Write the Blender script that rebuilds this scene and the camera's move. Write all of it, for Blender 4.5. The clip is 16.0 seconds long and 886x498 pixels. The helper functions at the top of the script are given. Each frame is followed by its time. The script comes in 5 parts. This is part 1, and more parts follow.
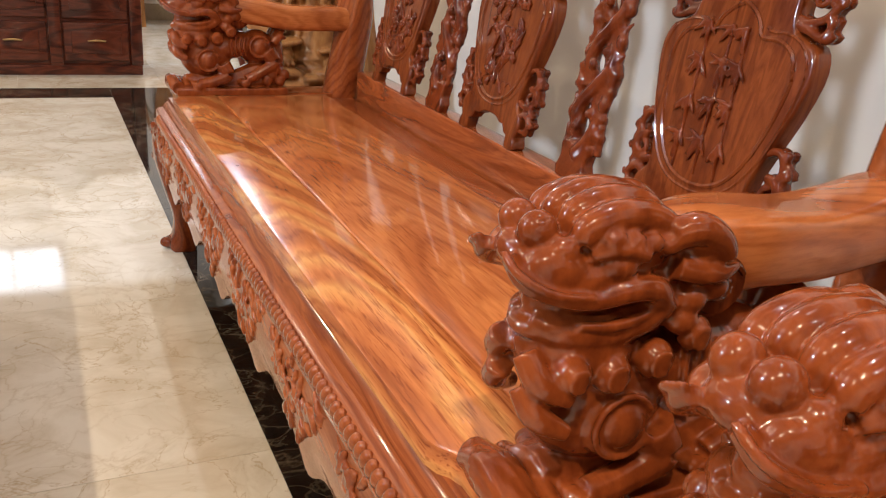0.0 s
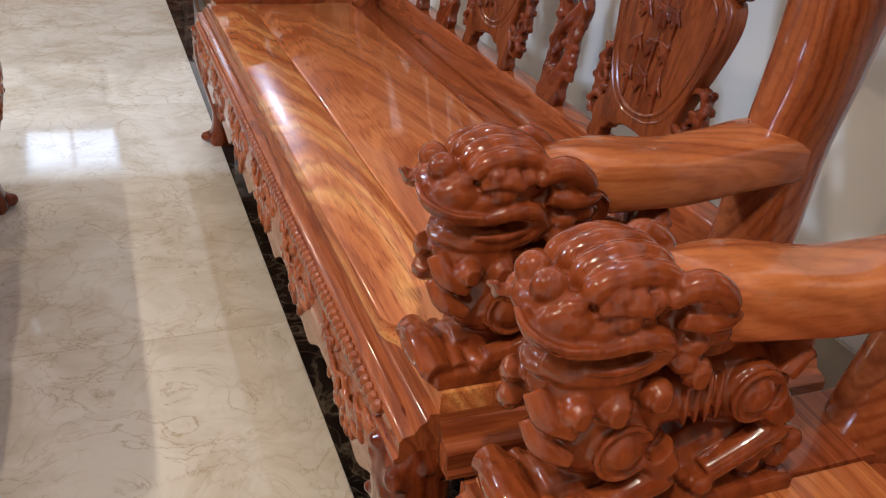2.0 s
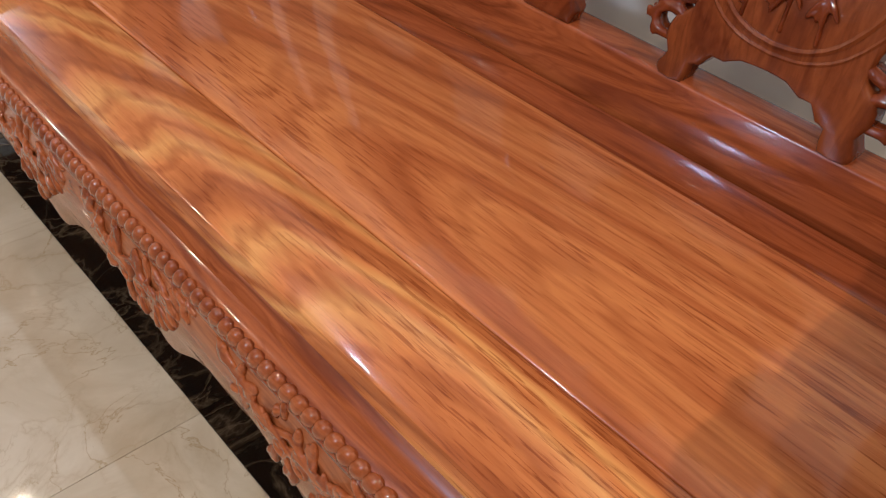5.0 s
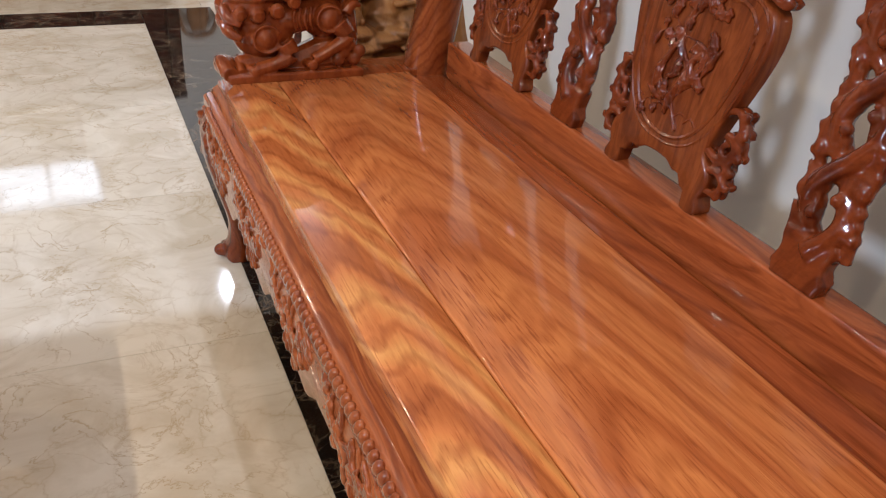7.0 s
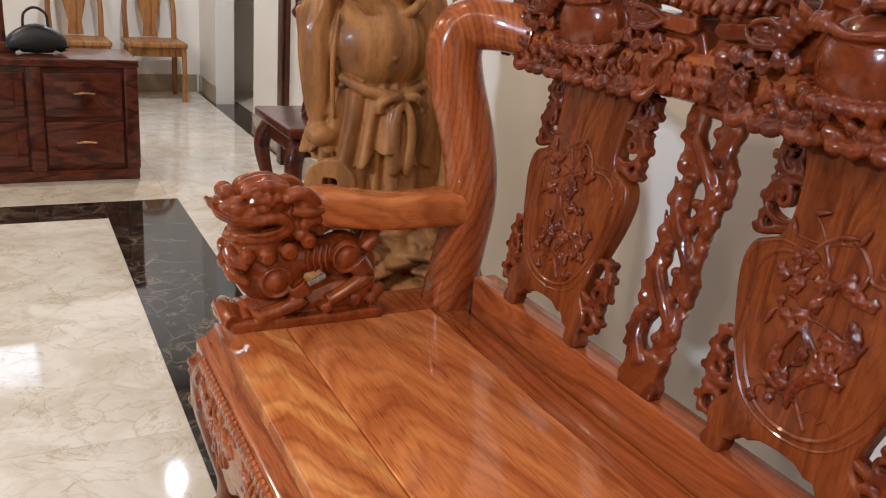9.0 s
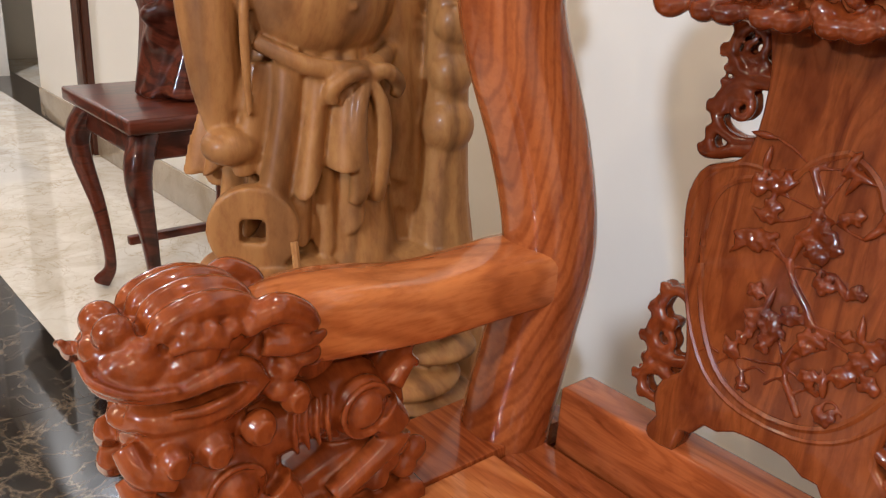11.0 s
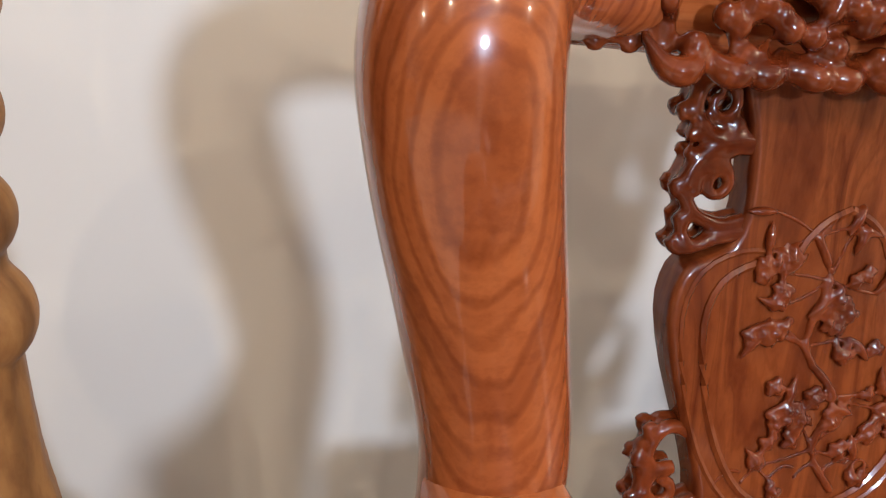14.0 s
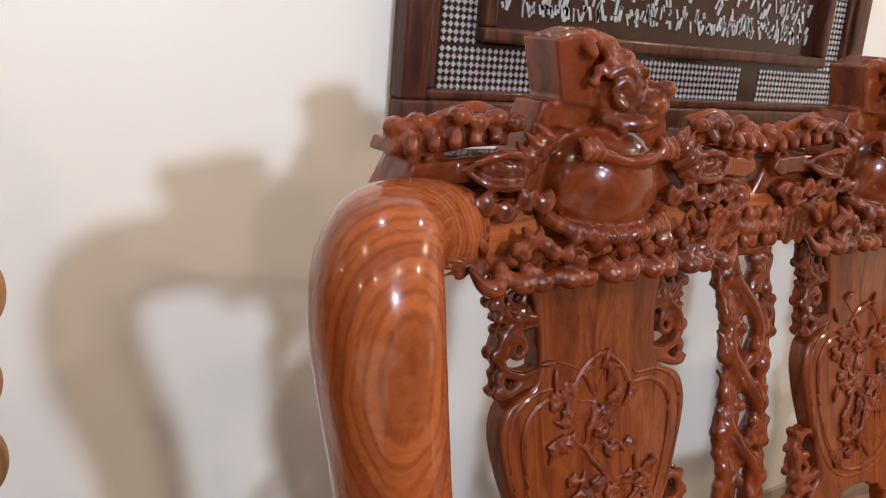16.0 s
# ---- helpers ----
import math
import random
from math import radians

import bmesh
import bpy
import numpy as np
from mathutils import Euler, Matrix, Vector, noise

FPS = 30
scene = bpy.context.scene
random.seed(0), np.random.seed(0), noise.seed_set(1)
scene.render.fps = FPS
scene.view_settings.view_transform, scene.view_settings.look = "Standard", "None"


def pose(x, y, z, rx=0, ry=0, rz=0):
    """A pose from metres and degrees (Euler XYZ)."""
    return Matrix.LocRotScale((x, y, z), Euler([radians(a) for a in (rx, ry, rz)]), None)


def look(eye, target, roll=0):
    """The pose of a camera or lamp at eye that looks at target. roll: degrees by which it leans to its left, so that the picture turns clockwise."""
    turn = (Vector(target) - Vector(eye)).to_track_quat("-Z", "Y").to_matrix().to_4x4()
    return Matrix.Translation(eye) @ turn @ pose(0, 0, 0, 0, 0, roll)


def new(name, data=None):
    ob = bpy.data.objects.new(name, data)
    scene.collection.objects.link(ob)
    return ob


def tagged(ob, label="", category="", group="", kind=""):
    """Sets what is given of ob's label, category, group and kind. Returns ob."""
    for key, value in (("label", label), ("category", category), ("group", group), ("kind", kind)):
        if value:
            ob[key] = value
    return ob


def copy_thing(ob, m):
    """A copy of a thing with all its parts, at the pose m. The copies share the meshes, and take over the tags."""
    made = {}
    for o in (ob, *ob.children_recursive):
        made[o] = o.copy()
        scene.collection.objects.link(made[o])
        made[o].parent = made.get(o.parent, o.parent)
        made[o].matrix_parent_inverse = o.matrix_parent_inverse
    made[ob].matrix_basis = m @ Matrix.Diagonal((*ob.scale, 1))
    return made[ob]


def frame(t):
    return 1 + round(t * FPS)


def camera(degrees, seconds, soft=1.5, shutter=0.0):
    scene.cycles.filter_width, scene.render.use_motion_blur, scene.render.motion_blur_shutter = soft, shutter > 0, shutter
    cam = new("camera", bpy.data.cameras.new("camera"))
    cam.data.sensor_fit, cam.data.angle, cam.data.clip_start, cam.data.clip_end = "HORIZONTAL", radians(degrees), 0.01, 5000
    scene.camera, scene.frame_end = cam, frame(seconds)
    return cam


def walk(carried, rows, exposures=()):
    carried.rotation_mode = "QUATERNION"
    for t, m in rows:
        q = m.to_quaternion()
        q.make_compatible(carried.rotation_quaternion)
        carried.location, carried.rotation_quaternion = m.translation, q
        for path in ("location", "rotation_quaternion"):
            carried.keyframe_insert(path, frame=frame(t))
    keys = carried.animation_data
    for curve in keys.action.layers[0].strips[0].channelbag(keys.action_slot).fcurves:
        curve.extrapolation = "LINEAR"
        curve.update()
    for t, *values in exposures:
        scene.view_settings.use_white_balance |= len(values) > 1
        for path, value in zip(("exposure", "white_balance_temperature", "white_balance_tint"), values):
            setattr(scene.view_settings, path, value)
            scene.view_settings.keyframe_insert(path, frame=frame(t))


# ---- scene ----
cam = camera(55.0, 16.0, soft=1.2, shutter=0.0)
PATH = [
    (0, (-0.361, -0.506, 1.005), (0.465, 1.175, 0.304), 4.5),
    (0.5, (-0.433, -0.581, 0.96), (0.507, 1.051, 0.286), 9.4),
    (1, (-0.318, -0.633, 1.028), (0.361, 1.071, 0.232), 1.6),
    (1.5, (-0.4, -0.897, 1.189), (0.26, 0.786, 0.334), 3.7),
    (2, (-0.344, -0.765, 1.154), (0.35, 0.853, 0.206), 5.3),
    (2.5, (-0.338, -0.575, 1.127), (0.411, 0.963, 0.09), 7.0),
    (3, (-0.334, -0.386, 1.095), (0.445, 1.091, -0.005), 7.8),
    (3.2, (-0.325, -0.316, 1.08), (0.464, 1.125, -0.06), 8.0),
    (5.3, (-0.345, 0.129, 1.085), (0.75, 1.181, -0.217), 5.1),
    (5.5, (-0.351, 0.132, 1.085), (0.719, 1.277, -0.157), 5.3),
    (6, (-0.352, 0.134, 1.119), (0.602, 1.476, -0.018), 5.1),
    (6.5, (-0.328, 0.107, 1.142), (0.473, 1.609, 0.092), 4.8),
    (7, (-0.316, 0.091, 1.159), (0.406, 1.682, 0.186), 3.8),
    (7.5, (-0.342, 0.119, 1.185), (0.392, 1.756, 0.302), 4.2),
    (8, (-0.39, 0.194, 1.223), (0.403, 1.864, 0.459), 4.0),
    (8.5, (-0.404, 0.292, 1.238), (0.442, 1.965, 0.542), 5.1),
    (9, (-0.368, 0.464, 1.238), (0.515, 2.142, 0.603), 4.5),
    (9.2, (-0.351, 0.553, 1.236), (0.558, 2.214, 0.593), 4.1),
    (11.3, (-0.199, 1.567, 1.118), (1.174, 2.8, 0.348), 2.9),
    (11.5, (-0.181, 1.666, 1.13), (1.303, 2.726, 0.308), 1.8),
    (12, (-0.116, 1.877, 1.106), (1.556, 2.581, 0.264), 1.7),
    (12.5, (-0.02, 2.025, 1.105), (1.725, 2.381, 0.196), 2.7),
    (13, (0.045, 2.143, 1.118), (1.82, 2.119, 0.195), 4.8),
    (13.5, (0.052, 2.232, 1.126), (1.799, 1.934, 0.2), 5.3),
    (14, (0.038, 2.292, 1.157), (1.798, 1.757, 0.37), 6.3),
    (14.5, (-0.026, 2.353, 1.21), (1.736, 1.666, 0.558), 5.8),
    (15, (-0.105, 2.416, 1.268), (1.652, 1.62, 0.739), 6.3),
    (15.5, (-0.126, 2.488, 1.292), (1.559, 1.537, 0.787), 4.4),
    (16, (-0.12, 2.519, 1.315), (1.475, 1.418, 0.823), 4.9),
]
EXPOSURES = [(0, 0.03, 5450, 10), (0.5, -0.12, 5750, 10), (1, 0.13, 5100, 10), (1.5, 0.18, 4950, 10), (2, -0.32, 4900, 10), (3, -0.37, 4900, 10), (5.5, -0.37, 5000, 10), (6.5, -0.24, 5100, 10), (9, -0.19, 5270, 10),
             (11.5, 0.18, 5350, 10), (12.5, -0.02, 6350, 10), (13.5, 0.18, 5420, 10), (14.5, 0.12, 5220, 10), (16, 0.05, 5270, 10)]
walk(cam, [(t, look(eye, target, roll)) for t, eye, target, roll in PATH], EXPOSURES)

# ---- light ----
world = bpy.data.worlds.new("world")
scene.world = world
world.use_nodes = True
world.node_tree.nodes["Background"].inputs[0].default_value = (1.0, 0.93, 0.85, 1)
world.node_tree.nodes["Background"].inputs[1].default_value = 0.1

# ceiling downlights: place, watts; those beyond x = -1.5 are unseen, added as warm fill
DOWNLIGHTS = [(0.42, -1.5, 7), (0.42, 0.2, 5), (0.42, 1.9, 8), (-0.1, 3.17, 10), (-0.6, -1.0, 46), (-1.9, -0.8, 44), (-1.9, 1.2, 20), (-1.9, 3.2, 22), (-1.7, 5.4, 48), (0.6, 6.6, 52)]
CEIL = 2.9


def area_lamp(name, place, target, watts, size, colour, shape="DISK", size_y=None):
    data = bpy.data.lights.new(name, "AREA")
    data.energy, data.shape, data.size, data.color = watts, shape, size, colour
    if size_y:
        data.size_y = size_y
    lamp = new(name, data)
    lamp.matrix_world = look(place, target)
    return lamp


WARM = (1.0, 0.72, 0.42)
NEUTRAL = (1.0, 0.92, 0.85)
for x, y, watts in DOWNLIGHTS:
    area_lamp("downlight_lamp", (x, y, CEIL - 0.03), (x + 0.001, y, 0), watts, 0.06, NEUTRAL if x > 0 else WARM)
# cool lamp on the opposite wall, which throws the soft shadows on the wall behind the bench
area_lamp("wall_lamp_light", (-3.2, 1.4, 2.25), (0.8, 1.9, 1.0), 88, 0.32, (0.92, 0.95, 1.0))
# daylight through the high window at the far end of the room
area_lamp("window_light", (-0.75, 8.12, 2.4), (-0.75, 4.0, 1.2), 2.5, 0.9, (0.93, 0.97, 1.0), "RECTANGLE", 0.45)


# ---- materials ----
class Nodes:
    def __init__(self, name):
        self.mat = bpy.data.materials.new(name)
        self.mat.use_nodes = True
        self.tree = self.mat.node_tree
        self.bsdf = self.tree.nodes["Principled BSDF"]

    def add(self, kind, **inputs):
        node = self.tree.nodes.new(kind)
        for key, value in inputs.items():
            node.inputs[key.replace("_", " ")].default_value = value
        return node

    def link(self, a, b):
        self.tree.links.new(a, b)

    def ramp(self, fac, stops):
        node = self.tree.nodes.new("ShaderNodeValToRGB")
        el = node.color_ramp.elements
        while len(el) < len(stops):
            el.new(0.5)
        for e, (at, colour) in zip(el, stops):
            e.position, e.color = at, (*colour, 1)
        self.link(fac, node.inputs[0])
        return node.outputs[0]

    def coords(self, scale, turn=(0, 0, 0), shift=None):
        tc = self.tree.nodes.new("ShaderNodeTexCoord")
        mp = self.tree.nodes.new("ShaderNodeMapping")
        mp.inputs["Scale"].default_value = scale
        mp.inputs["Rotation"].default_value = [radians(a) for a in turn]
        self.link(tc.outputs["Object"], mp.inputs[0])
        if shift:
            mp.inputs["Location"].default_value = shift
        return mp.outputs[0]

    def mix(self, fac, a, b, mode="MIX"):
        node = self.tree.nodes.new("ShaderNodeMix")
        node.data_type, node.blend_type = "RGBA", mode
        for value, slot in ((fac, 0), (a, 6), (b, 7)):
            if isinstance(value, (int, float)):
                node.inputs[slot].default_value = value
            elif isinstance(value, tuple):
                node.inputs[slot].default_value = (*value, 1)
            else:
                self.link(value, node.inputs[slot])
        return node.outputs[2]

    def bump(self, height, strength, distance):
        node = self.add("ShaderNodeBump", Strength=strength, Distance=distance)
        self.link(height, node.inputs["Height"])
        self.link(node.outputs[0], self.bsdf.inputs["Normal"])


def wood(name, light, mid, dark, grain=(1, 0.12, 1), scale=9.0, gloss=0.22, coat=0.6, swirl=1.6, shift=None, bumps=0.05, streak=0.6, bend=4.0, thread=0.5, heart=None, fleck=None):
    """Lacquered wood; grain: stretch of the figure along the axes; heart: the point round which the year rings run; fleck: stretch of the dark pores."""
    n = Nodes(name)
    if heart:
        shift = tuple(-c * g for c, g in zip(heart, grain))
    co = n.coords(grain, shift=shift)
    warp = n.add("ShaderNodeTexNoise", Scale=scale * 0.4, Detail=3.0, Roughness=0.5, Distortion=0.8)
    n.link(co, warp.inputs["Vector"])
    addv = n.tree.nodes.new("ShaderNodeMixRGB")
    addv.blend_type = "ADD"
    addv.inputs[0].default_value = swirl * (0.05 if heart else 0.2)
    n.link(co, addv.inputs[1])
    n.link(warp.outputs["Color"], addv.inputs[2])
    rings = n.add("ShaderNodeTexWave", Scale=scale * 0.8, Distortion=bend, Detail=4.0, Detail_Scale=1.6, Detail_Roughness=0.6)
    n.link(addv.outputs[0], rings.inputs["Vector"])
    lines = n.add("ShaderNodeTexWave", Scale=scale * 3.4, Distortion=bend * 1.6, Detail=3.0, Detail_Scale=1.2, Detail_Roughness=0.6)
    n.link(addv.outputs[0], lines.inputs["Vector"])
    if heart:
        for wave in (rings, lines):
            wave.wave_type, wave.rings_direction = "RINGS", "SPHERICAL"
    fibre = n.add("ShaderNodeTexNoise", Scale=scale * 14, Detail=5.0, Roughness=0.65)
    n.link(n.coords((grain[0] * 1.6, grain[1] * 0.6, grain[2] * 1.6)), fibre.inputs["Vector"])
    patch = n.add("ShaderNodeTexNoise", Scale=scale * 0.3, Detail=3.0)
    n.link(co, patch.inputs["Vector"])
    dash = n.add("ShaderNodeTexNoise", Scale=scale * 3.2, Detail=3.0, Roughness=0.55, Distortion=0.7)
    n.link(addv.outputs[0], dash.inputs["Vector"])
    base = n.ramp(rings.outputs["Fac"], [(0.0, dark), (0.3, mid), (0.75, light), (1.0, mid)])
    thin = n.ramp(lines.outputs["Fac"], [(0.0, (0.6, 0.48, 0.42) if heart else (0.74, 0.66, 0.6)), (0.45 if heart else 0.35, (1, 1, 1))])
    col = n.mix(thread, base, thin, "MULTIPLY")
    fine = n.ramp(fibre.outputs["Fac"], [(0.32, (0.66, 0.55, 0.5)), (0.55, (1, 1, 1))])
    col = n.mix(0.55, col, fine, "MULTIPLY")
    tint = n.ramp(patch.outputs["Fac"], [(0.35, (0.8, 0.7, 0.64)), (0.62, (1.1, 1.07, 1.0))])
    col = n.mix(0.8, col, tint, "MULTIPLY")
    marks = n.ramp(dash.outputs["Fac"], [(0.64, (1, 1, 1)), (0.72, (0.5, 0.36, 0.3))])
    col = n.mix(streak, col, marks, "MULTIPLY")
    if fleck:
        pore = n.add("ShaderNodeTexNoise", Scale=330.0, Detail=2.0, Roughness=0.5, Distortion=0.3)
        bent = n.tree.nodes.new("ShaderNodeMixRGB")
        bent.blend_type = "ADD"
        bent.inputs[0].default_value = 0.02
        n.link(n.coords(fleck), bent.inputs[1])
        n.link(warp.outputs["Color"], bent.inputs[2])
        n.link(bent.outputs[0], pore.inputs["Vector"])
        spread = n.add("ShaderNodeTexNoise", Scale=scale * 0.9, Detail=2.0)
        n.link(co, spread.inputs["Vector"])
        some = n.ramp(spread.outputs["Fac"], [(0.36, (0.1, 0.1, 0.1)), (0.62, (0.8, 0.8, 0.8))])
        dots = n.ramp(pore.outputs["Fac"], [(0.55, (1, 1, 1)), (0.66, (0.5, 0.34, 0.27))])
        col = n.mix(some, col, dots, "MULTIPLY")
    n.link(col, n.bsdf.inputs["Base Color"])
    n.bsdf.inputs["Roughness"].default_value = gloss + 0.12
    n.bsdf.inputs["Specular IOR Level"].default_value = 0.2
    n.bsdf.inputs["Coat Weight"].default_value = coat * 0.8
    n.bsdf.inputs["Coat Roughness"].default_value = gloss * 0.45
    n.bump(fibre.outputs["Fac"], bumps, 0.002)
    return n.mat


ROSE_L, ROSE_M, ROSE_D = (0.36, 0.108, 0.028), (0.31, 0.088, 0.022), (0.22, 0.056, 0.014)
seat_wood = wood("seat_wood", (0.56, 0.205, 0.055), (0.5, 0.17, 0.045), (0.4, 0.12, 0.03), (1, 0.14, 1), 7.0, 0.13, 0.7, 2.8, None, 0.05, 0.55, 2.4, 0.36, (0.27, 0.62, 0.5), (1, 0.05, 1))
front_wood = wood("front_plank_wood", (0.68, 0.33, 0.095), (0.56, 0.2, 0.052), (0.4, 0.125, 0.03), (1, 0.2, 1), 5.6, 0.13, 0.7, 3.4, None, 0.05, 0.25, 3.2, 0.55, (0.062, 0.7, 0.5), (1, 0.06, 1))
rose_wood = wood("rosewood", ROSE_L, ROSE_M, ROSE_D, (1, 0.15, 1), 11.0, 0.14, 0.75)
apron_wood = wood("apron_wood", (0.37, 0.128, 0.04), (0.33, 0.11, 0.033), (0.25, 0.074, 0.02), (1, 0.15, 1), 11.0, 0.15, 0.7)
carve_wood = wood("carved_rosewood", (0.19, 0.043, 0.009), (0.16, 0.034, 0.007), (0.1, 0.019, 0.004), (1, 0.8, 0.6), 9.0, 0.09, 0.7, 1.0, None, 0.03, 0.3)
post_wood = wood("post_wood", (0.33, 0.096, 0.024), (0.29, 0.08, 0.0195), (0.23, 0.059, 0.0142), (1, 1, 0.5), 7.5, 0.1, 0.85, 1.8, None, 0.04, 0.25, 1.6, 0.6, (0.45, 0.1, 1.05))
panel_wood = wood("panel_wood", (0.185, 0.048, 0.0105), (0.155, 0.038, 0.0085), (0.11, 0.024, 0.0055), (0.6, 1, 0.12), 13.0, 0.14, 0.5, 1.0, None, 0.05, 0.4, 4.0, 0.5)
arm_wood = wood("arm_wood", (0.47, 0.165, 0.046), (0.42, 0.138, 0.037), (0.32, 0.096, 0.025), (0.14, 1, 1), 9.0, 0.12, 0.75, 1.6, None, 0.04, 0.3, 1.4, 0.5, (0.25, 0.02, 0.24))
lion_wood = wood("lion_wood", (0.25, 0.06, 0.012), (0.22, 0.051, 0.0102), (0.18, 0.04, 0.008), (1, 0.8, 0.6), 6.0, 0.07, 0.85, 1.6, None, 0.02, 0.3, 3.0, 0.12)
rail_wood = wood("rail_wood", (0.33, 0.09, 0.022), (0.29, 0.076, 0.0185), (0.21, 0.05, 0.012), (1, 0.12, 1), 11.0, 0.14, 0.75)
dark_wood = wood("dark_wood", (0.12, 0.028, 0.012), (0.085, 0.019, 0.008), (0.04, 0.008, 0.004), (0.15, 1, 1), 10.0, 0.2, 0.6)
camphor_wood = wood("camphor_wood", (0.37, 0.185, 0.058), (0.32, 0.152, 0.046), (0.21, 0.098, 0.031), (1, 1, 0.35), 4.5, 0.36, 0.15, 2.0, None, 0.12, 0.45, 4.0, 0.2)
brown_trim = wood("brown_trim", (0.09, 0.032, 0.016), (0.07, 0.024, 0.012), (0.04, 0.012, 0.006), (1, 1, 0.1), 12.0, 0.25, 0.4)


def marble(name, base, cloud, vein, scale, rough, vein_amount, crackle=0.0):
    n = Nodes(name)
    info = n.tree.nodes.new("ShaderNodeObjectInfo")
    tc = n.tree.nodes.new("ShaderNodeNewGeometry")
    shift = n.tree.nodes.new("ShaderNodeVectorMath")
    shift.operation = "MULTIPLY_ADD"
    n.link(info.outputs["Random"], shift.inputs[0])
    shift.inputs[1].default_value = (7.0, 3.0, 5.0)
    n.link(tc.outputs["Position"], shift.inputs[2])
    clouds = n.add("ShaderNodeTexNoise", Scale=scale, Detail=6.0, Roughness=0.6, Distortion=0.8)
    n.link(shift.outputs[0], clouds.inputs["Vector"])
    veins = n.add("ShaderNodeTexNoise", Scale=scale * 1.1, Detail=7.0, Roughness=0.58, Distortion=1.4)
    n.link(shift.outputs[0], veins.inputs["Vector"])
    base_c = n.ramp(clouds.outputs["Fac"], [(0.35, cloud), (0.6, base)])
    lines = n.ramp(veins.outputs["Fac"], [(0.488, (0, 0, 0)), (0.5, (1, 1, 1)), (0.506, (0.25, 0.25, 0.25)), (0.53, (0, 0, 0))])
    fac = n.tree.nodes.new("ShaderNodeMath")
    fac.operation = "MULTIPLY"
    n.link(lines, fac.inputs[0])
    broken = n.add("ShaderNodeTexNoise", Scale=scale * 0.9, Detail=3.0)
    n.link(tc.outputs["Position"], broken.inputs["Vector"])
    gate = n.ramp(broken.outputs["Fac"], [(0.36, (0, 0, 0)), (0.54, (vein_amount,) * 3)])
    n.link(gate, fac.inputs[1])
    col = n.mix(fac.outputs[0], base_c, vein)
    if crackle:
        bent = n.tree.nodes.new("ShaderNodeMixRGB")
        bent.blend_type = "ADD"
        bent.inputs[0].default_value = 0.22
        n.link(shift.outputs[0], bent.inputs[1])
        n.link(clouds.outputs["Color"], bent.inputs[2])
        cells = n.add("ShaderNodeTexVoronoi", Scale=crackle)
        cells.feature = "DISTANCE_TO_EDGE"
        n.link(bent.outputs[0], cells.inputs["Vector"])
        hair = n.ramp(cells.outputs["Distance"], [(0.0, (1, 1, 1)), (0.012, (0.55, 0.55, 0.55)), (0.05, (0.12, 0.12, 0.12)), (0.14, (0, 0, 0))])
        patchy = n.add("ShaderNodeTexNoise", Scale=2.6, Detail=4.0, Roughness=0.6)
        n.link(tc.outputs["Position"], patchy.inputs["Vector"])
        where = n.ramp(patchy.outputs["Fac"], [(0.4, (0.04, 0.04, 0.04)), (0.62, (0.52, 0.52, 0.52))])
        amount = n.tree.nodes.new("ShaderNodeMath")
        amount.operation = "MULTIPLY"
        n.link(hair, amount.inputs[0])
        n.link(where, amount.inputs[1])
        col = n.mix(amount.outputs[0], col, vein)
    n.link(col, n.bsdf.inputs["Base Color"])
    n.bsdf.inputs["Roughness"].default_value = rough
    return n.mat


beige_marble = marble("beige_marble", (0.68, 0.63, 0.54), (0.54, 0.475, 0.37), (0.36, 0.265, 0.14), 4.6, 0.05, 0.7, 8.0)
black_marble = marble("black_marble", (0.01, 0.008, 0.007), (0.02, 0.014, 0.01), (0.30, 0.22, 0.14), 4.5, 0.05, 0.4, 9.0)
skirt_stone = marble("skirting_stone", (0.36, 0.29, 0.20), (0.29, 0.225, 0.15), (0.2, 0.14, 0.08), 5.0, 0.15, 0.4)


def paint(name, colour, rough=0.6, grain=0.02):
    n = Nodes(name)
    tone = n.add("ShaderNodeTexNoise", Scale=1.3, Detail=4.0)
    n.link(n.coords((1, 1, 1)), tone.inputs["Vector"])
    fine = n.add("ShaderNodeTexNoise", Scale=180.0, Detail=2.0)
    n.link(n.coords((1, 1, 1)), fine.inputs["Vector"])
    col = n.ramp(tone.outputs["Fac"], [(0.3, tuple(c * 0.94 for c in colour)), (0.7, colour)])
    n.link(col, n.bsdf.inputs["Base Color"])
    n.bsdf.inputs["Roughness"].default_value = rough
    n.bump(fine.outputs["Fac"], grain, 0.002)
    return n.mat


wall_paint = paint("cream_wall_paint", (0.77, 0.725, 0.64), 0.42)
ceiling_paint = paint("ceiling_paint", (0.5, 0.46, 0.4), 0.7)


def plain(name, colour, rough, metal=0.0, glow=0.0):
    n = Nodes(name)
    n.bsdf.inputs["Base Color"].default_value = (*colour, 1)
    n.bsdf.inputs["Roughness"].default_value = rough
    n.bsdf.inputs["Metallic"].default_value = metal
    if glow:
        n.bsdf.inputs["Emission Color"].default_value = (*colour, 1)
        n.bsdf.inputs["Emission Strength"].default_value = glow
    return n.mat


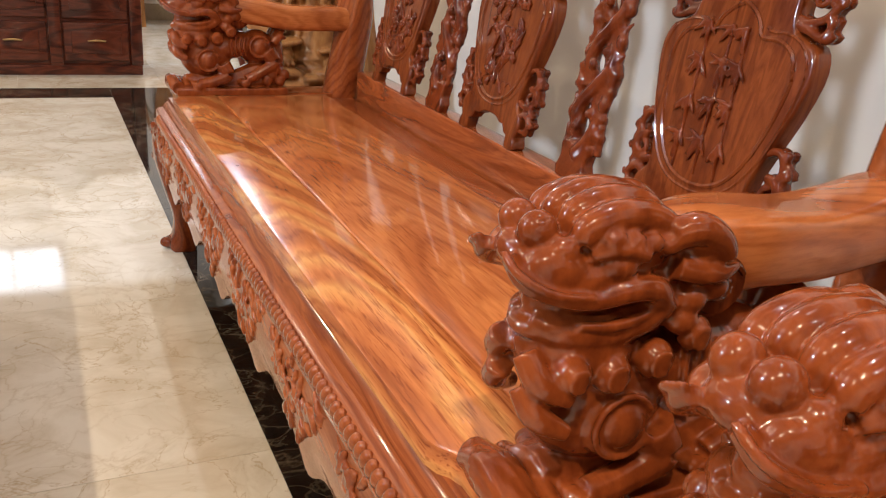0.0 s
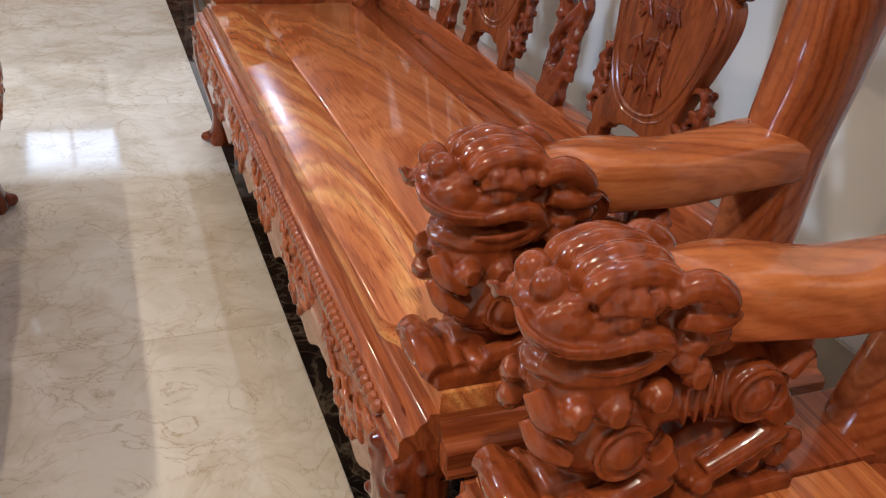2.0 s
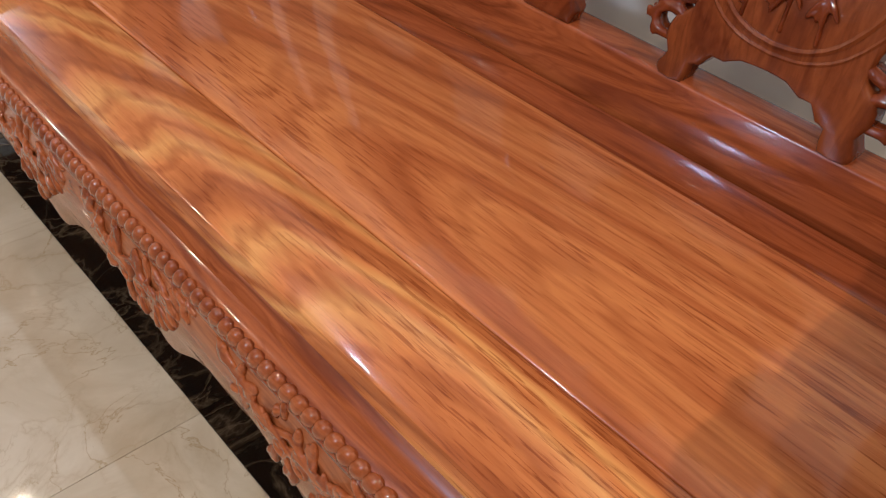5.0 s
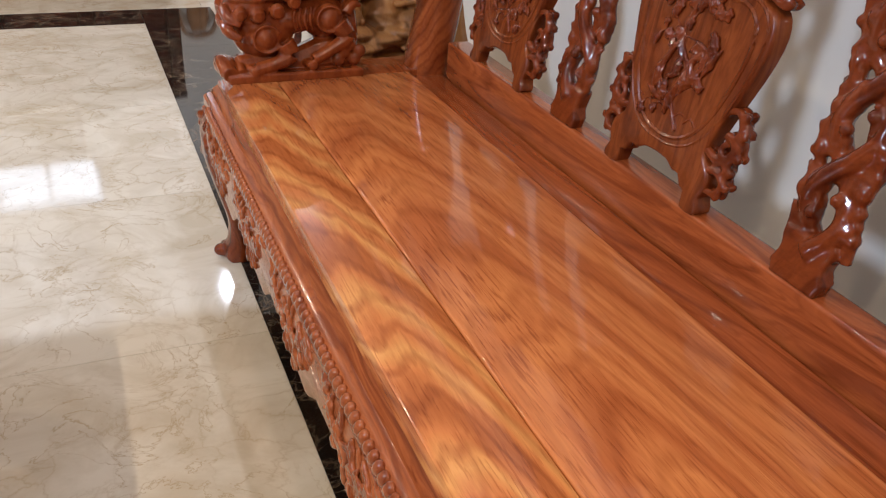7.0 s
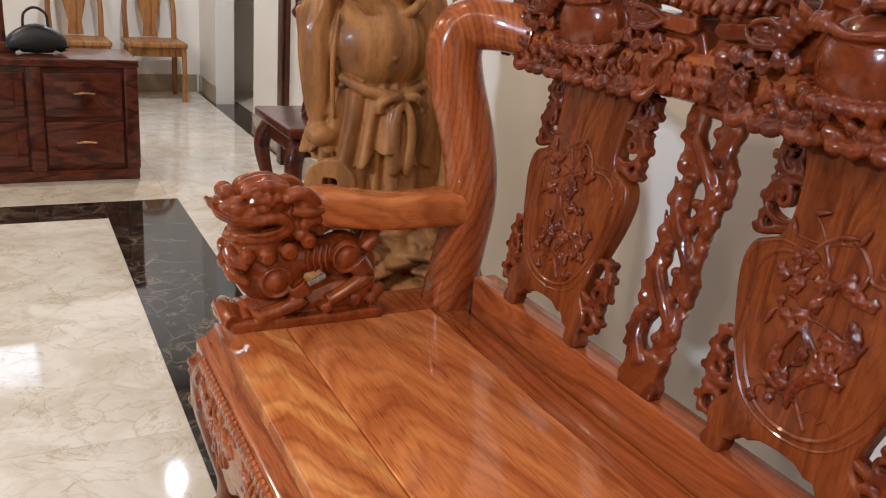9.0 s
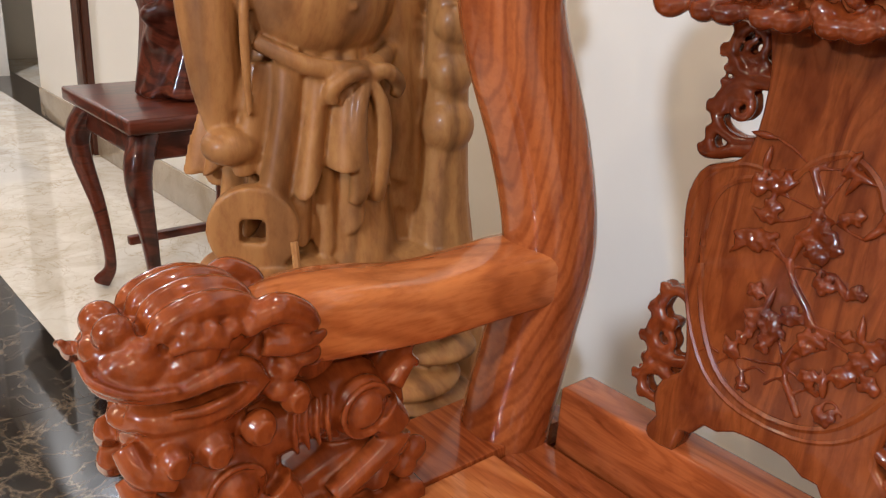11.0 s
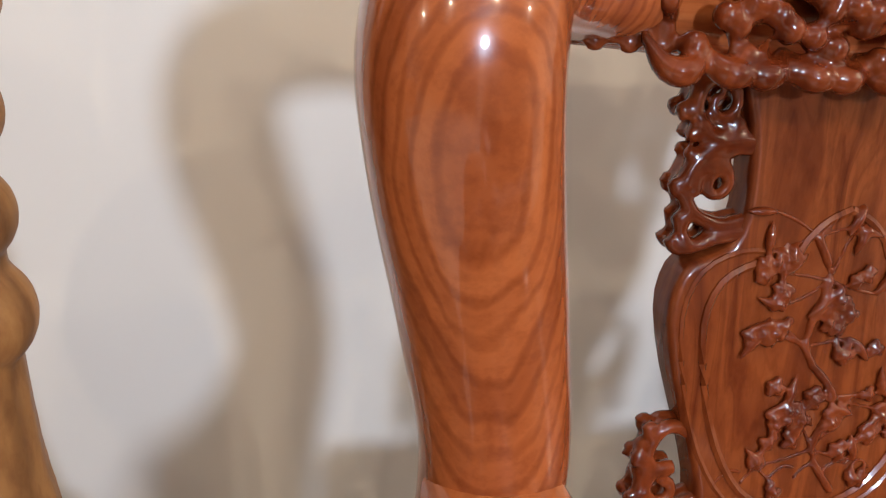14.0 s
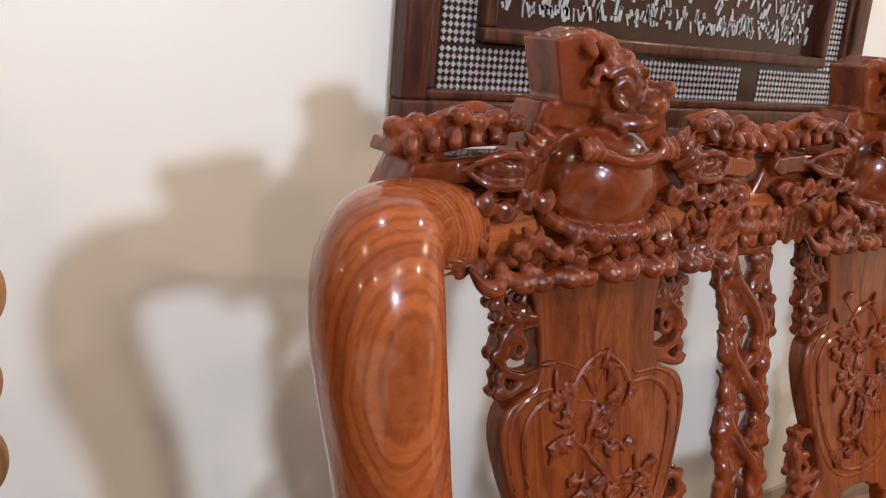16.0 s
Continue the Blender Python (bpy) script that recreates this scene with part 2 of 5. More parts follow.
grout = plain("grout", (0.54, 0.49, 0.40), 0.7)
lamp_glass = plain("lamp_glass", (1.0, 0.9, 0.76), 0.3, 0, 9.0)
panel_glow = plain("panel_glow", (1.0, 0.97, 0.93), 0.3, 0, 1.6)
lamp_ring = plain("lamp_ring", (0.75, 0.75, 0.74), 0.3, 0.6)
brass = plain("brass", (0.62, 0.44, 0.2), 0.28, 1.0)
black_leather = plain("black_leather", (0.012, 0.012, 0.013), 0.35)
black_door_paint = plain("black_door_paint", (0.015, 0.014, 0.016), 0.25)
steel = plain("steel", (0.6, 0.6, 0.6), 0.25, 1.0)


def shell_inlay(name, colour_a, colour_b, scale):
    n = Nodes(name)
    cells = n.add("ShaderNodeTexVoronoi", Scale=scale)
    n.link(n.coords((1, 1, 1)), cells.inputs["Vector"])
    hue = n.ramp(cells.outputs["Color"], [(0.0, colour_a), (0.35, (0.42, 0.5, 0.46)), (0.65, (0.5, 0.4, 0.48)), (1.0, colour_b)])
    n.link(hue, n.bsdf.inputs["Base Color"])
    n.bsdf.inputs["Roughness"].default_value = 0.18
    n.bsdf.inputs["Metallic"].default_value = 0.35
    return n.mat


pearl = shell_inlay("mother_of_pearl", (0.62, 0.62, 0.57), (0.34, 0.48, 0.46), 120.0)
lacquer = plain("dark_lacquer", (0.035, 0.014, 0.009), 0.16)

n = Nodes("table_glass")
n.bsdf.inputs["Base Color"].default_value = (0.75, 0.9, 0.85, 1)
n.bsdf.inputs["Roughness"].default_value = 0.03
n.bsdf.inputs["Transmission Weight"].default_value = 1.0
table_glass = n.mat


# ---- mesh helpers ----
def finish(bm, material, smooth=40):
    bmesh.ops.recalc_face_normals(bm, faces=bm.faces)
    mesh = bpy.data.meshes.new("mesh")
    bm.to_mesh(mesh)
    bm.free()
    mesh.materials.append(material)
    if smooth:
        for p in mesh.polygons:
            p.use_smooth = True
        if smooth < 180:
            mesh.set_sharp_from_angle(angle=radians(smooth))
    return mesh


def part(name, bm, material, parent, label="", smooth=40):
    mesh = bm if isinstance(bm, bpy.types.Mesh) else finish(bm, material, smooth)
    if not mesh.materials:
        mesh.materials.append(material)
    ob = new(name, mesh)
    ob.parent = parent
    if label:
        ob["label"] = label
    return ob


def thing(name, label, category, group="", kind="", at=(0, 0, 0)):
    ob = new(name)
    ob.location = at
    ob.empty_display_size = 0.05
    return tagged(ob, label, category, group, kind)


def box(x0, x1, y0, y1, z0, z1, bevel=0.0, segments=2, bm=None):
    bm = bm or bmesh.new()
    made = bmesh.ops.create_cube(bm, size=1)
    for v in made["verts"]:
        v.co = Vector(((x0 + x1) / 2 + v.co.x * (x1 - x0), (y0 + y1) / 2 + v.co.y * (y1 - y0), (z0 + z1) / 2 + v.co.z * (z1 - z0)))
    if bevel:
        edges = {e for v in made["verts"] for e in v.link_edges}
        bmesh.ops.bevel(bm, geom=list(edges), offset=bevel, segments=segments, affect="EDGES", profile=0.6)
    return bm


def prism(outline, put, depth, bevel=0.0, segments=2, bm=None):
    """A closed outline of (u, v), extruded by depth; put(u, v, w) gives the place."""
    bm = bm or bmesh.new()
    lower = [bm.verts.new(put(u, v, 0)) for u, v in outline]
    upper = [bm.verts.new(put(u, v, depth)) for u, v in outline]
    k = len(outline)
    bm.faces.new(lower)
    top = bm.faces.new(upper)
    for i in range(k):
        bm.faces.new((lower[i], lower[(i + 1) % k], upper[(i + 1) % k], upper[i]))
    bmesh.ops.recalc_face_normals(bm, faces=bm.faces)
    if bevel:
        bmesh.ops.bevel(bm, geom=list(top.edges), offset=bevel, segments=segments, affect="EDGES", profile=0.6)
    return bm


def spline(points, steps):
    """Catmull-Rom through the points (tuples of any length)."""
    pts = [np.array(p, float) for p in points]
    pts = [2 * pts[0] - pts[1]] + pts + [2 * pts[-1] - pts[-2]]
    out = []
    for i in range(1, len(pts) - 2):
        a, b, c, d = pts[i - 1:i + 3]
        for s in range(steps):
            t = s / steps
            out.append(0.5 * (2 * b + (c - a) * t + (2 * a - 5 * b + 4 * c - d) * t * t + (3 * b - a - 3 * c + d) * t ** 3))
    out.append(pts[-2])
    return out


def sweep(points, steps=8, sides=16, square=2.0, up=(0, 0, 1), bm=None, close=True):
    """A tube along points (x, y, z, half width, half height); square: 2 round, more is boxier."""
    bm = bm or bmesh.new()
    way = spline(points, steps)
    rings = []
    for i, p in enumerate(way):
        a, b = way[max(i - 1, 0)], way[min(i + 1, len(way) - 1)]
        t = Vector(b[:3] - a[:3]).normalized()
        side = t.cross(Vector(up))
        side = side.normalized() if side.length > 1e-4 else Vector((1, 0, 0))
        top = side.cross(t).normalized()
        ring = []
        for k in range(sides):
            q = 2 * math.pi * k / sides
            c, s = math.cos(q), math.sin(q)
            c, s = math.copysign(abs(c) ** (2 / square), c), math.copysign(abs(s) ** (2 / square), s)
            ring.append(bm.verts.new(Vector(p[:3]) + side * (c * p[3]) + top * (s * p[4])))
        rings.append(ring)
    for r0, r1 in zip(rings, rings[1:]):
        for k in range(sides):
            bm.faces.new((r0[k], r0[(k + 1) % sides], r1[(k + 1) % sides], r1[k]))
    if close:
        bm.faces.new(rings[0])
        bm.faces.new(rings[-1])
    return bm


def ball(bm, centre, size, turn=(0, 0, 0), detail=2):
    size = (size,) * 3 if isinstance(size, (int, float)) else size
    m = pose(*centre, *turn) @ Matrix.Diagonal((*size, 1))
    bmesh.ops.create_icosphere(bm, subdivisions=detail, radius=1, matrix=m)


def limb(bm, points, sides=8, steps=5, square=2.0):
    """A round tube through (x, y, z, radius)."""
    sweep([(x, y, z, r, r) for x, y, z, r in points], steps, sides, square, (0.13, 0.21, 0.97), bm)


def sculpt(bm, material, voxel=0.005, smooth=3, factor=0.5):
    """Fuses overlapping forms into one carved skin."""
    mesh = bpy.data.meshes.new("raw")
    bmesh.ops.recalc_face_normals(bm, faces=bm.faces)
    bm.to_mesh(mesh)
    bm.free()
    raw = new("raw", mesh)
    rm = raw.modifiers.new("fuse", "REMESH")
    rm.mode, rm.voxel_size, rm.use_smooth_shade = "VOXEL", voxel, True
    if smooth:
        sm = raw.modifiers.new("soften", "SMOOTH")
        sm.iterations, sm.factor = smooth, factor
    bpy.context.view_layer.update()
    out = bpy.data.meshes.new_from_object(raw.evaluated_get(bpy.context.evaluated_depsgraph_get()))
    bpy.data.objects.remove(raw)
    bpy.data.meshes.remove(mesh)
    out.materials.clear()
    out.materials.append(material)
    for p in out.polygons:
        p.use_smooth = True
    return out


def spiral(cx, cy, r0, turns, start, direction=1, count=14):
    """Points of a scroll that winds inwards."""
    out = []
    for i in range(count):
        f = i / (count - 1)
        a = start + direction * f * turns * 2 * math.pi
        r = r0 * (1 - 0.82 * f)
        out.append((cx + r * math.cos(a), cy + r * math.sin(a)))
    return out


# ---- structure ----
WALL_X = 1.12
WEST = -7.5
floor = tagged(new("floor", finish(box(WEST, 3.2, -3.0, 8.2, -0.12, -0.004), grout, 0)), "polished beige marble floor with a black border", "floor", kind="structure")


def wall(name, x0, x1, y0, y1, z0=0.0, z1=CEIL, label="cream painted plaster wall"):
    return tagged(new(name, finish(box(x0, x1, y0, y1, z0, z1), wall_paint, 0)), label, "wall", kind="structure")


wall("wall_east", WALL_X, WALL_X + 0.15, -3.0, 5.40)
wall("wall_east_far", WALL_X + 0.03, WALL_X + 0.18, 5.52, 6.35)
wall("wall_east_lintel", WALL_X + 0.03, WALL_X + 0.18, 6.35, 7.55, 2.1, CEIL)
wall("wall_east_end", WALL_X + 0.03, WALL_X + 0.18, 7.55, 8.2)
wall("wall_passage", 2.6, 2.75, 5.4, 8.2)
wall("wall_passage_side", WALL_X + 0.18, 2.6, 5.4, 5.55)
wall("wall_north", WEST, 3.2, 8.2, 8.35)
wall("wall_south", WEST, 1.22, -3.15, -3.0)
wall("wall_west", WEST - 0.15, WEST, -3.0, 8.2)
wall("wall_pillar", -3.95, -3.6, 1.2, 1.6)
tagged(new("ceiling", finish(box(WEST - 0.15, 3.2, -3.15, 8.35, CEIL, CEIL + 0.15), ceiling_paint, 0)), "beige painted plaster ceiling", "ceiling", kind="structure")
jamb = box(WALL_X - 0.03, WALL_X + 0.2, 5.40, 5.52, 0, CEIL, 0.006)
box(WALL_X - 0.045, WALL_X - 0.03, 5.415, 5.505, 0, CEIL, 0.004, 2, jamb)
tagged(new("trim", finish(jamb, brown_trim)), "dark brown wooden door jamb", "trim", kind="structure")
for x0, y0, y1 in ((WALL_X, -3.0, 5.40), (WALL_X + 0.03, 5.52, 6.35), (WALL_X + 0.03, 7.55, 8.2)):
    tagged(new("baseboard", finish(box(x0 - 0.012, x0 + 0.002, y0, y1, 0, 0.15, 0.003), skirt_stone)), "brown marble skirting along the wall", "baseboard", kind="structure")
tagged(new("baseboard", finish(box(WEST, WALL_X, 8.188, 8.202, 0, 0.15, 0.003), skirt_stone)), "brown marble skirting along the wall", "baseboard", kind="structure")
door = tagged(new("door_1", finish(box(1.75, 1.80, 6.5, 7.5, 0.005, 2.08, 0.005), black_door_paint)), "black panelled door in the passage", "door", kind="structure")
for z in (0.35, 0.8, 1.25, 1.7):
    part("steel_strip", box(1.744, 1.752, 6.7, 7.1, z, z + 0.012, 0.002), steel, door, "thin steel strip")

# ---- painting on the wall ----
painting = thing("wall_picture", "dark lacquer picture with mother-of-pearl inlay in a carved frame", "picture")
PY0, PY1, PZ0, PZ1 = 0.52, 1.8, 1.155, 1.9


def picture_frame(inset, width, x_out, x_in, material, name, label=""):
    y0, y1, z0, z1 = PY0 + inset, PY1 - inset, PZ0 + inset, PZ1 - inset
    bm = bmesh.new()
    for a in ((y0, y1, z0, z0 + width), (y0, y1, z1 - width, z1), (y0, y0 + width, z0 + width, z1 - width), (y1 - width, y1, z0 + width, z1 - width)):
        box(x_out, x_in, *a, 0.006, 3, bm)
    return part(name, bm, material, painting, label)


picture_frame(0.0, 0.05, WALL_X - 0.045, WALL_X - 0.002, brown_trim, "outer_frame")
picture_frame(0.05, 0.018, WALL_X - 0.035, WALL_X - 0.002, brown_trim, "bead_frame")
picture_frame(0.15, 0.025, WALL_X - 0.05, WALL_X - 0.002, brown_trim, "inner_frame")
part("panel", box(WALL_X - 0.02, WALL_X - 0.001, PY0 + 0.04, PY1 - 0.04, PZ0 + 0.04, PZ1 - 0.04), lacquer, painting, "dark lacquer ground")
rng = random.Random(5)
bm = bmesh.new()
step = 0.0125
for i in range(int((PY1 - PY0 - 0.14) / step)):
    for j in range(6):
        for z0 in (PZ0 + 0.072, PZ1 - 0.148):
            y = PY0 + 0.07 + i * step
            z = z0 + j * step
            if 0.28 < (i * step) % 0.5 < 0.34:
                continue
            bmesh.ops.create_cube(bm, size=1, matrix=pose(WALL_X - 0.021, y, z, 45) @ Matrix.Diagonal((0.003, 0.0078, 0.0078, 1)))
for j in range(int((PZ1 - PZ0 - 0.3) / step)):
    for i in range(6):
        for y0 in (PY0 + 0.072, PY1 - 0.148):
            bmesh.ops.create_cube(bm, size=1, matrix=pose(WALL_X - 0.021, y0 + i * step, PZ0 + 0.15 + j * step, 45) @ Matrix.Diagonal((0.003, 0.0078, 0.0078, 1)))
part("inlay_border", bm, pearl, painting, "lattice of small shell diamonds", 0)["kind"] = "stuff"
bm = bmesh.new()
for i in range(420):
    y = rng.uniform(PY0 + 0.2, PY1 - 0.2)
    wave = 0.5 + 0.5 * math.sin(y * 9.0) * math.cos(y * 3.1)
    z = PZ0 + 0.21 + rng.random() ** 2 * (0.12 + 0.22 * wave)
    tall = rng.uniform(0.006, 0.03)
    bmesh.ops.create_cube(bm, size=1, matrix=pose(WALL_X - 0.021, y, z, rng.uniform(-25, 25)) @ Matrix.Diagonal((0.003, rng.uniform(0.003, 0.009), tall, 1)))
part("inlay_scene", bm, pearl, painting, "shell inlay of hills and trees", 0)["kind"] = "stuff"

# ---- ceiling lamps ----
# fittings for all lamps, also for the added fill row
for x, y, watts in DOWNLIGHTS:
    lamp = thing("downlight", "round recessed ceiling downlight, lit", "lamp", "ceiling downlights", at=(x, y, CEIL))
    bm = bmesh.new()
    bmesh.ops.create_cone(bm, cap_ends=True, segments=32, radius1=0.075, radius2=0.068, depth=0.012, matrix=pose(0, 0, -0.006))
    part("ring", bm, lamp_ring, lamp)
    bm = bmesh.new()
    bmesh.ops.create_cone(bm, cap_ends=True, segments=32, radius1=0.04, radius2=0.04, depth=0.004, matrix=pose(0, 0, -0.015))
    part("diffuser", bm, lamp_glass, lamp)
window = tagged(new("window_1"), "bright high window with a dark frame", "window", kind="structure")
for name, a, mat in (("window_frame", (-1.22, -1.16, 8.15, 8.2, 2.16, 2.66), brown_trim), ("window_frame", (-0.34, -0.28, 8.15, 8.2, 2.16, 2.66), brown_trim), ("window_frame", (-1.16, -0.34, 8.15, 8.2, 2.6, 2.66), brown_trim),
                     ("window_frame", (-1.16, -0.34, 8.15, 8.2, 2.16, 2.22), brown_trim), ("window_frame", (-0.77, -0.73, 8.16, 8.2, 2.22, 2.6), brown_trim), ("pane", (-1.16, -0.77, 8.18, 8.195, 2.22, 2.6), panel_glow), ("pane", (-0.73, -0.34, 8.18, 8.195, 2.22, 2.6), panel_glow)):
    part(name, box(*a, 0.004), mat, window)
lamp = thing("wall_lamp", "lit lamp with a round opal shade on a bracket", "lamp", at=(-3.3, 1.4, 2.25))
bm = bmesh.new()
ball(bm, (-0.1, 0, 0), 0.13, detail=3)
part("shade", bm, lamp_glass, lamp)
part("bracket", box(-0.3, -0.2, -0.02, 0.02, -0.02, 0.02, 0.008), lamp_ring, lamp)


# ---- the carved bench and armchair ----
SEAT = 0.5


def lion_mesh():
    """A crouching guardian lion that looks along -x; the origin lies on the seat."""
    bm = bmesh.new()
    r = random.Random(3)
    # stepped slab with rolled rocks
    prism([(-0.004, -0.06), (0.32, -0.06), (0.325, 0.0), (0.32, 0.06), (-0.004, 0.06), (-0.016, 0.0)], lambda u, v, w: Vector((u, v, w)), 0.02, 0.006, 2, bm)
    limb(bm, [(0.0, -0.056, 0.022, 0.018), (-0.006, 0.0, 0.03, 0.024), (0.0, 0.056, 0.022, 0.018)], 12)
    for k in range(3):
        limb(bm, [(-0.012 + 0.02 * k, 0.05, 0.022, 0.012), (-0.014 + 0.02 * k, 0.0, 0.042 - 0.004 * k, 0.014), (-0.012 + 0.02 * k, -0.05, 0.022, 0.012)], 10)
    limb(bm, [(0.03, 0, 0.02, 0.034), (0.16, 0, 0.03, 0.034), (0.24, 0, 0.05, 0.042), (0.3, 0, 0.05, 0.036)], 12, 5, 3)
    # trunk of the body, chest, rump
    ball(bm, (0.088, 0, 0.11), (0.075, 0.05, 0.068), (0, 0, 0), 3)
    ball(bm, (0.16, 0, 0.138), (0.1, 0.046, 0.04), (0, -8, 0), 3)
    ball(bm, (0.235, 0, 0.135), (0.056, 0.048, 0.052), (0, 0, 0), 3)
    ball(bm, (0.06, 0, 0.17), (0.062, 0.05, 0.05), (0, 0, 0), 3)
    for s in (-1, 1):
        # shoulder and hip discs with an incised rim
        for cx, cz, rad in ((0.088, 0.1, 0.031), (0.238, 0.14, 0.03)):
            ball(bm, (cx, 0.04 * s, cz), (rad + 0.006, 0.017, rad + 0.006), (0, 0, 0), 3)
            limb(bm, [(cx + rad * math.cos(a), 0.054 * s, cz + rad * math.sin(a), 0.0036) for a in np.linspace(0.4, 5.9, 16)], 6, 2)
            ball(bm, (cx, 0.05 * s, cz), (rad * 0.74, 0.013, rad * 0.74), (0, 0, 0), 3)
        # foreleg laid forward, hind leg folded forward
        limb(bm, [(0.13, 0.038 * s, 0.085, 0.026), (0.142, 0.044 * s, 0.058, 0.022), (0.105, 0.046 * s, 0.04, 0.017), (0.062, 0.047 * s, 0.03, 0.016)], 10)
        limb(bm, [(0.262, 0.036 * s, 0.125, 0.028), (0.282, 0.044 * s, 0.095, 0.02), (0.25, 0.047 * s, 0.072, 0.016), (0.2, 0.047 * s, 0.045, 0.015)], 10)
        for px_, pz in ((0.056, 0.026), (0.19, 0.034)):
            for k in range(4):
                ball(bm, (px_ - 0.005 + 0.003 * k, (0.032 + 0.0085 * k) * s, pz), (0.015, 0.0068, 0.0115), (0, 20, 0))
        # rocks under the rump
        for k in range(5):
            ball(bm, (0.262 + 0.013 * k, 0.042 * s, 0.04 + 0.018 * (k % 3)), (0.017, 0.013, 0.017))
        # ribs
        for k in range(4):
            limb(bm, [(0.158 + 0.013 * k, 0.04 * s, 0.168, 0.0035), (0.152 + 0.013 * k, 0.049 * s, 0.142, 0.0042), (0.16 + 0.013 * k, 0.043 * s, 0.112, 0.003)], 6)
        # drops of the mane below the jaw
        for cx, cz, q in ((0.03, 0.158, 0.0165), (0.07, 0.154, 0.0185), (0.115, 0.162, 0.0185), (0.155, 0.182, 0.017)):
            ball(bm, (cx, 0.046 * s, cz), (q, 0.016, q * 1.05), (0, 0, 0), 3)
            limb(bm, [(cx + q * 0.6 * math.cos(a), 0.06 * s, cz + q * 0.6 * math.sin(a), 0.0026) for a in np.linspace(0.8, 5.2, 8)], 6, 2)
        for k in range(2):
            limb(bm, [(-0.004, 0.02 * s, 0.172 - 0.032 * k, 0.013), (0.004, 0.038 * s, 0.15 - 0.032 * k, 0.014), (0.03, 0.05 * s, 0.135 - 0.032 * k, 0.008)], 10)
        # lower jaw, its rolled edge and the cheek
        limb(bm, [(0.006, 0.01 * s, 0.197, 0.012), (0.022, 0.027 * s, 0.193, 0.015), (0.058, 0.034 * s, 0.191, 0.017), (0.098, 0.038 * s, 0.203, 0.017), (0.12, 0.041 * s, 0.222, 0.016)], 12)
        limb(bm, [(0.03, 0.044 * s, 0.204, 0.004), (0.06, 0.05 * s, 0.203, 0.0055), (0.09, 0.051 * s, 0.209, 0.005), (0.104, 0.05 * s, 0.22, 0.004)], 8)
        # upper lip: a skirt that flares at the front and ends in a drop over the open mouth
        limb(bm, [(-0.03, 0.018 * s, 0.262, 0.007), (-0.022, 0.037 * s, 0.246, 0.009), (0.008, 0.047 * s, 0.233, 0.0085), (0.04, 0.05 * s, 0.229, 0.009), (0.072, 0.052 * s, 0.236, 0.012), (0.1, 0.05 * s, 0.232, 0.013), (0.115, 0.047 * s, 0.215, 0.01)], 10)
        limb(bm, [(-0.036, 0.02 * s, 0.268, 0.0035), (-0.032, 0.042 * s, 0.255, 0.0042), (-0.004, 0.054 * s, 0.24, 0.004), (0.034, 0.057 * s, 0.234, 0.0035)], 6)
        ball(bm, (0.012, 0.03 * s, 0.252), (0.034, 0.02, 0.022), (0, 10, 0), 3)
        ball(bm, (0.046, 0.034 * s, 0.243), (0.045, 0.019, 0.018), (0, 0, 0), 3)
        # nostril wing and bulb
        ball(bm, (-0.004, 0.016 * s, 0.283), (0.018, 0.016, 0.017), (0, -15, 0), 3)
        ball(bm, (0.012, 0.032 * s, 0.268), (0.016, 0.014, 0.013), (0, 0, 0), 3)
        # eye under a curled brow
        ball(bm, (0.06, 0.048 * s, 0.257), (0.017, 0.012, 0.0125), (0, 0, 0), 3)
        limb(bm, [(0.034, 0.043 * s, 0.266, 0.006), (0.055, 0.054 * s, 0.274, 0.0075), (0.082, 0.054 * s, 0.266, 0.007)], 8)
        for k in range(4):
            ball(bm, (0.05 + 0.019 * k, 0.05 * s, 0.281 - 0.003 * k), (0.011, 0.009, 0.0095))
        # rolled locks of the forehead
        for q, rise in ((0.013, 0.0), (0.036, -0.006)):
            limb(bm, [(0.026, q * s, 0.276, 0.011), (0.036, q * s, 0.295 + rise, 0.0135), (0.07, q * s, 0.303 + rise, 0.0145), (0.106, q * s, 0.294 + rise, 0.0135), (0.125, q * s, 0.27 + rise, 0.011)], 12)
        # ear: rolled leaf that points back, with a drop on it
        limb(bm, [(0.112, 0.046 * s, 0.278, 0.014), (0.134, 0.051 * s, 0.285, 0.0155), (0.158, 0.052 * s, 0.274, 0.0135), (0.17, 0.052 * s, 0.258, 0.011)], 12)
        limb(bm, [(0.12, 0.047 * s, 0.25, 0.012), (0.146, 0.052 * s, 0.244, 0.0115), (0.168, 0.053 * s, 0.243, 0.009), (0.186, 0.052 * s, 0.248, 0.004)], 10)
        ball(bm, (0.15, 0.044 * s, 0.262), (0.022, 0.014, 0.016), (0, 0, 0), 3)
        # curls behind the cheek
        for cx, cz in ((0.145, 0.216), (0.168, 0.226), (0.14, 0.196)):
            ball(bm, (cx, 0.042 * s, cz), (0.017, 0.016, 0.015), (0, 0, 0), 3)
    # head
    ball(bm, (0.078, 0, 0.262), (0.066, 0.05, 0.036), (0, 0, 0), 3)
    ball(bm, (0.014, 0, 0.258), (0.044, 0.036, 0.024), (0, 8, 0), 3)
    ball(bm, (0.045, 0, 0.19), (0.056, 0.04, 0.017), (0, 0, 0), 3)
    ball(bm, (0.118, 0, 0.22), (0.045, 0.045, 0.056), (0, 0, 0), 3)
    ball(bm, (0.05, 0, 0.212), (0.05, 0.03, 0.036), (0, 0, 0), 3)
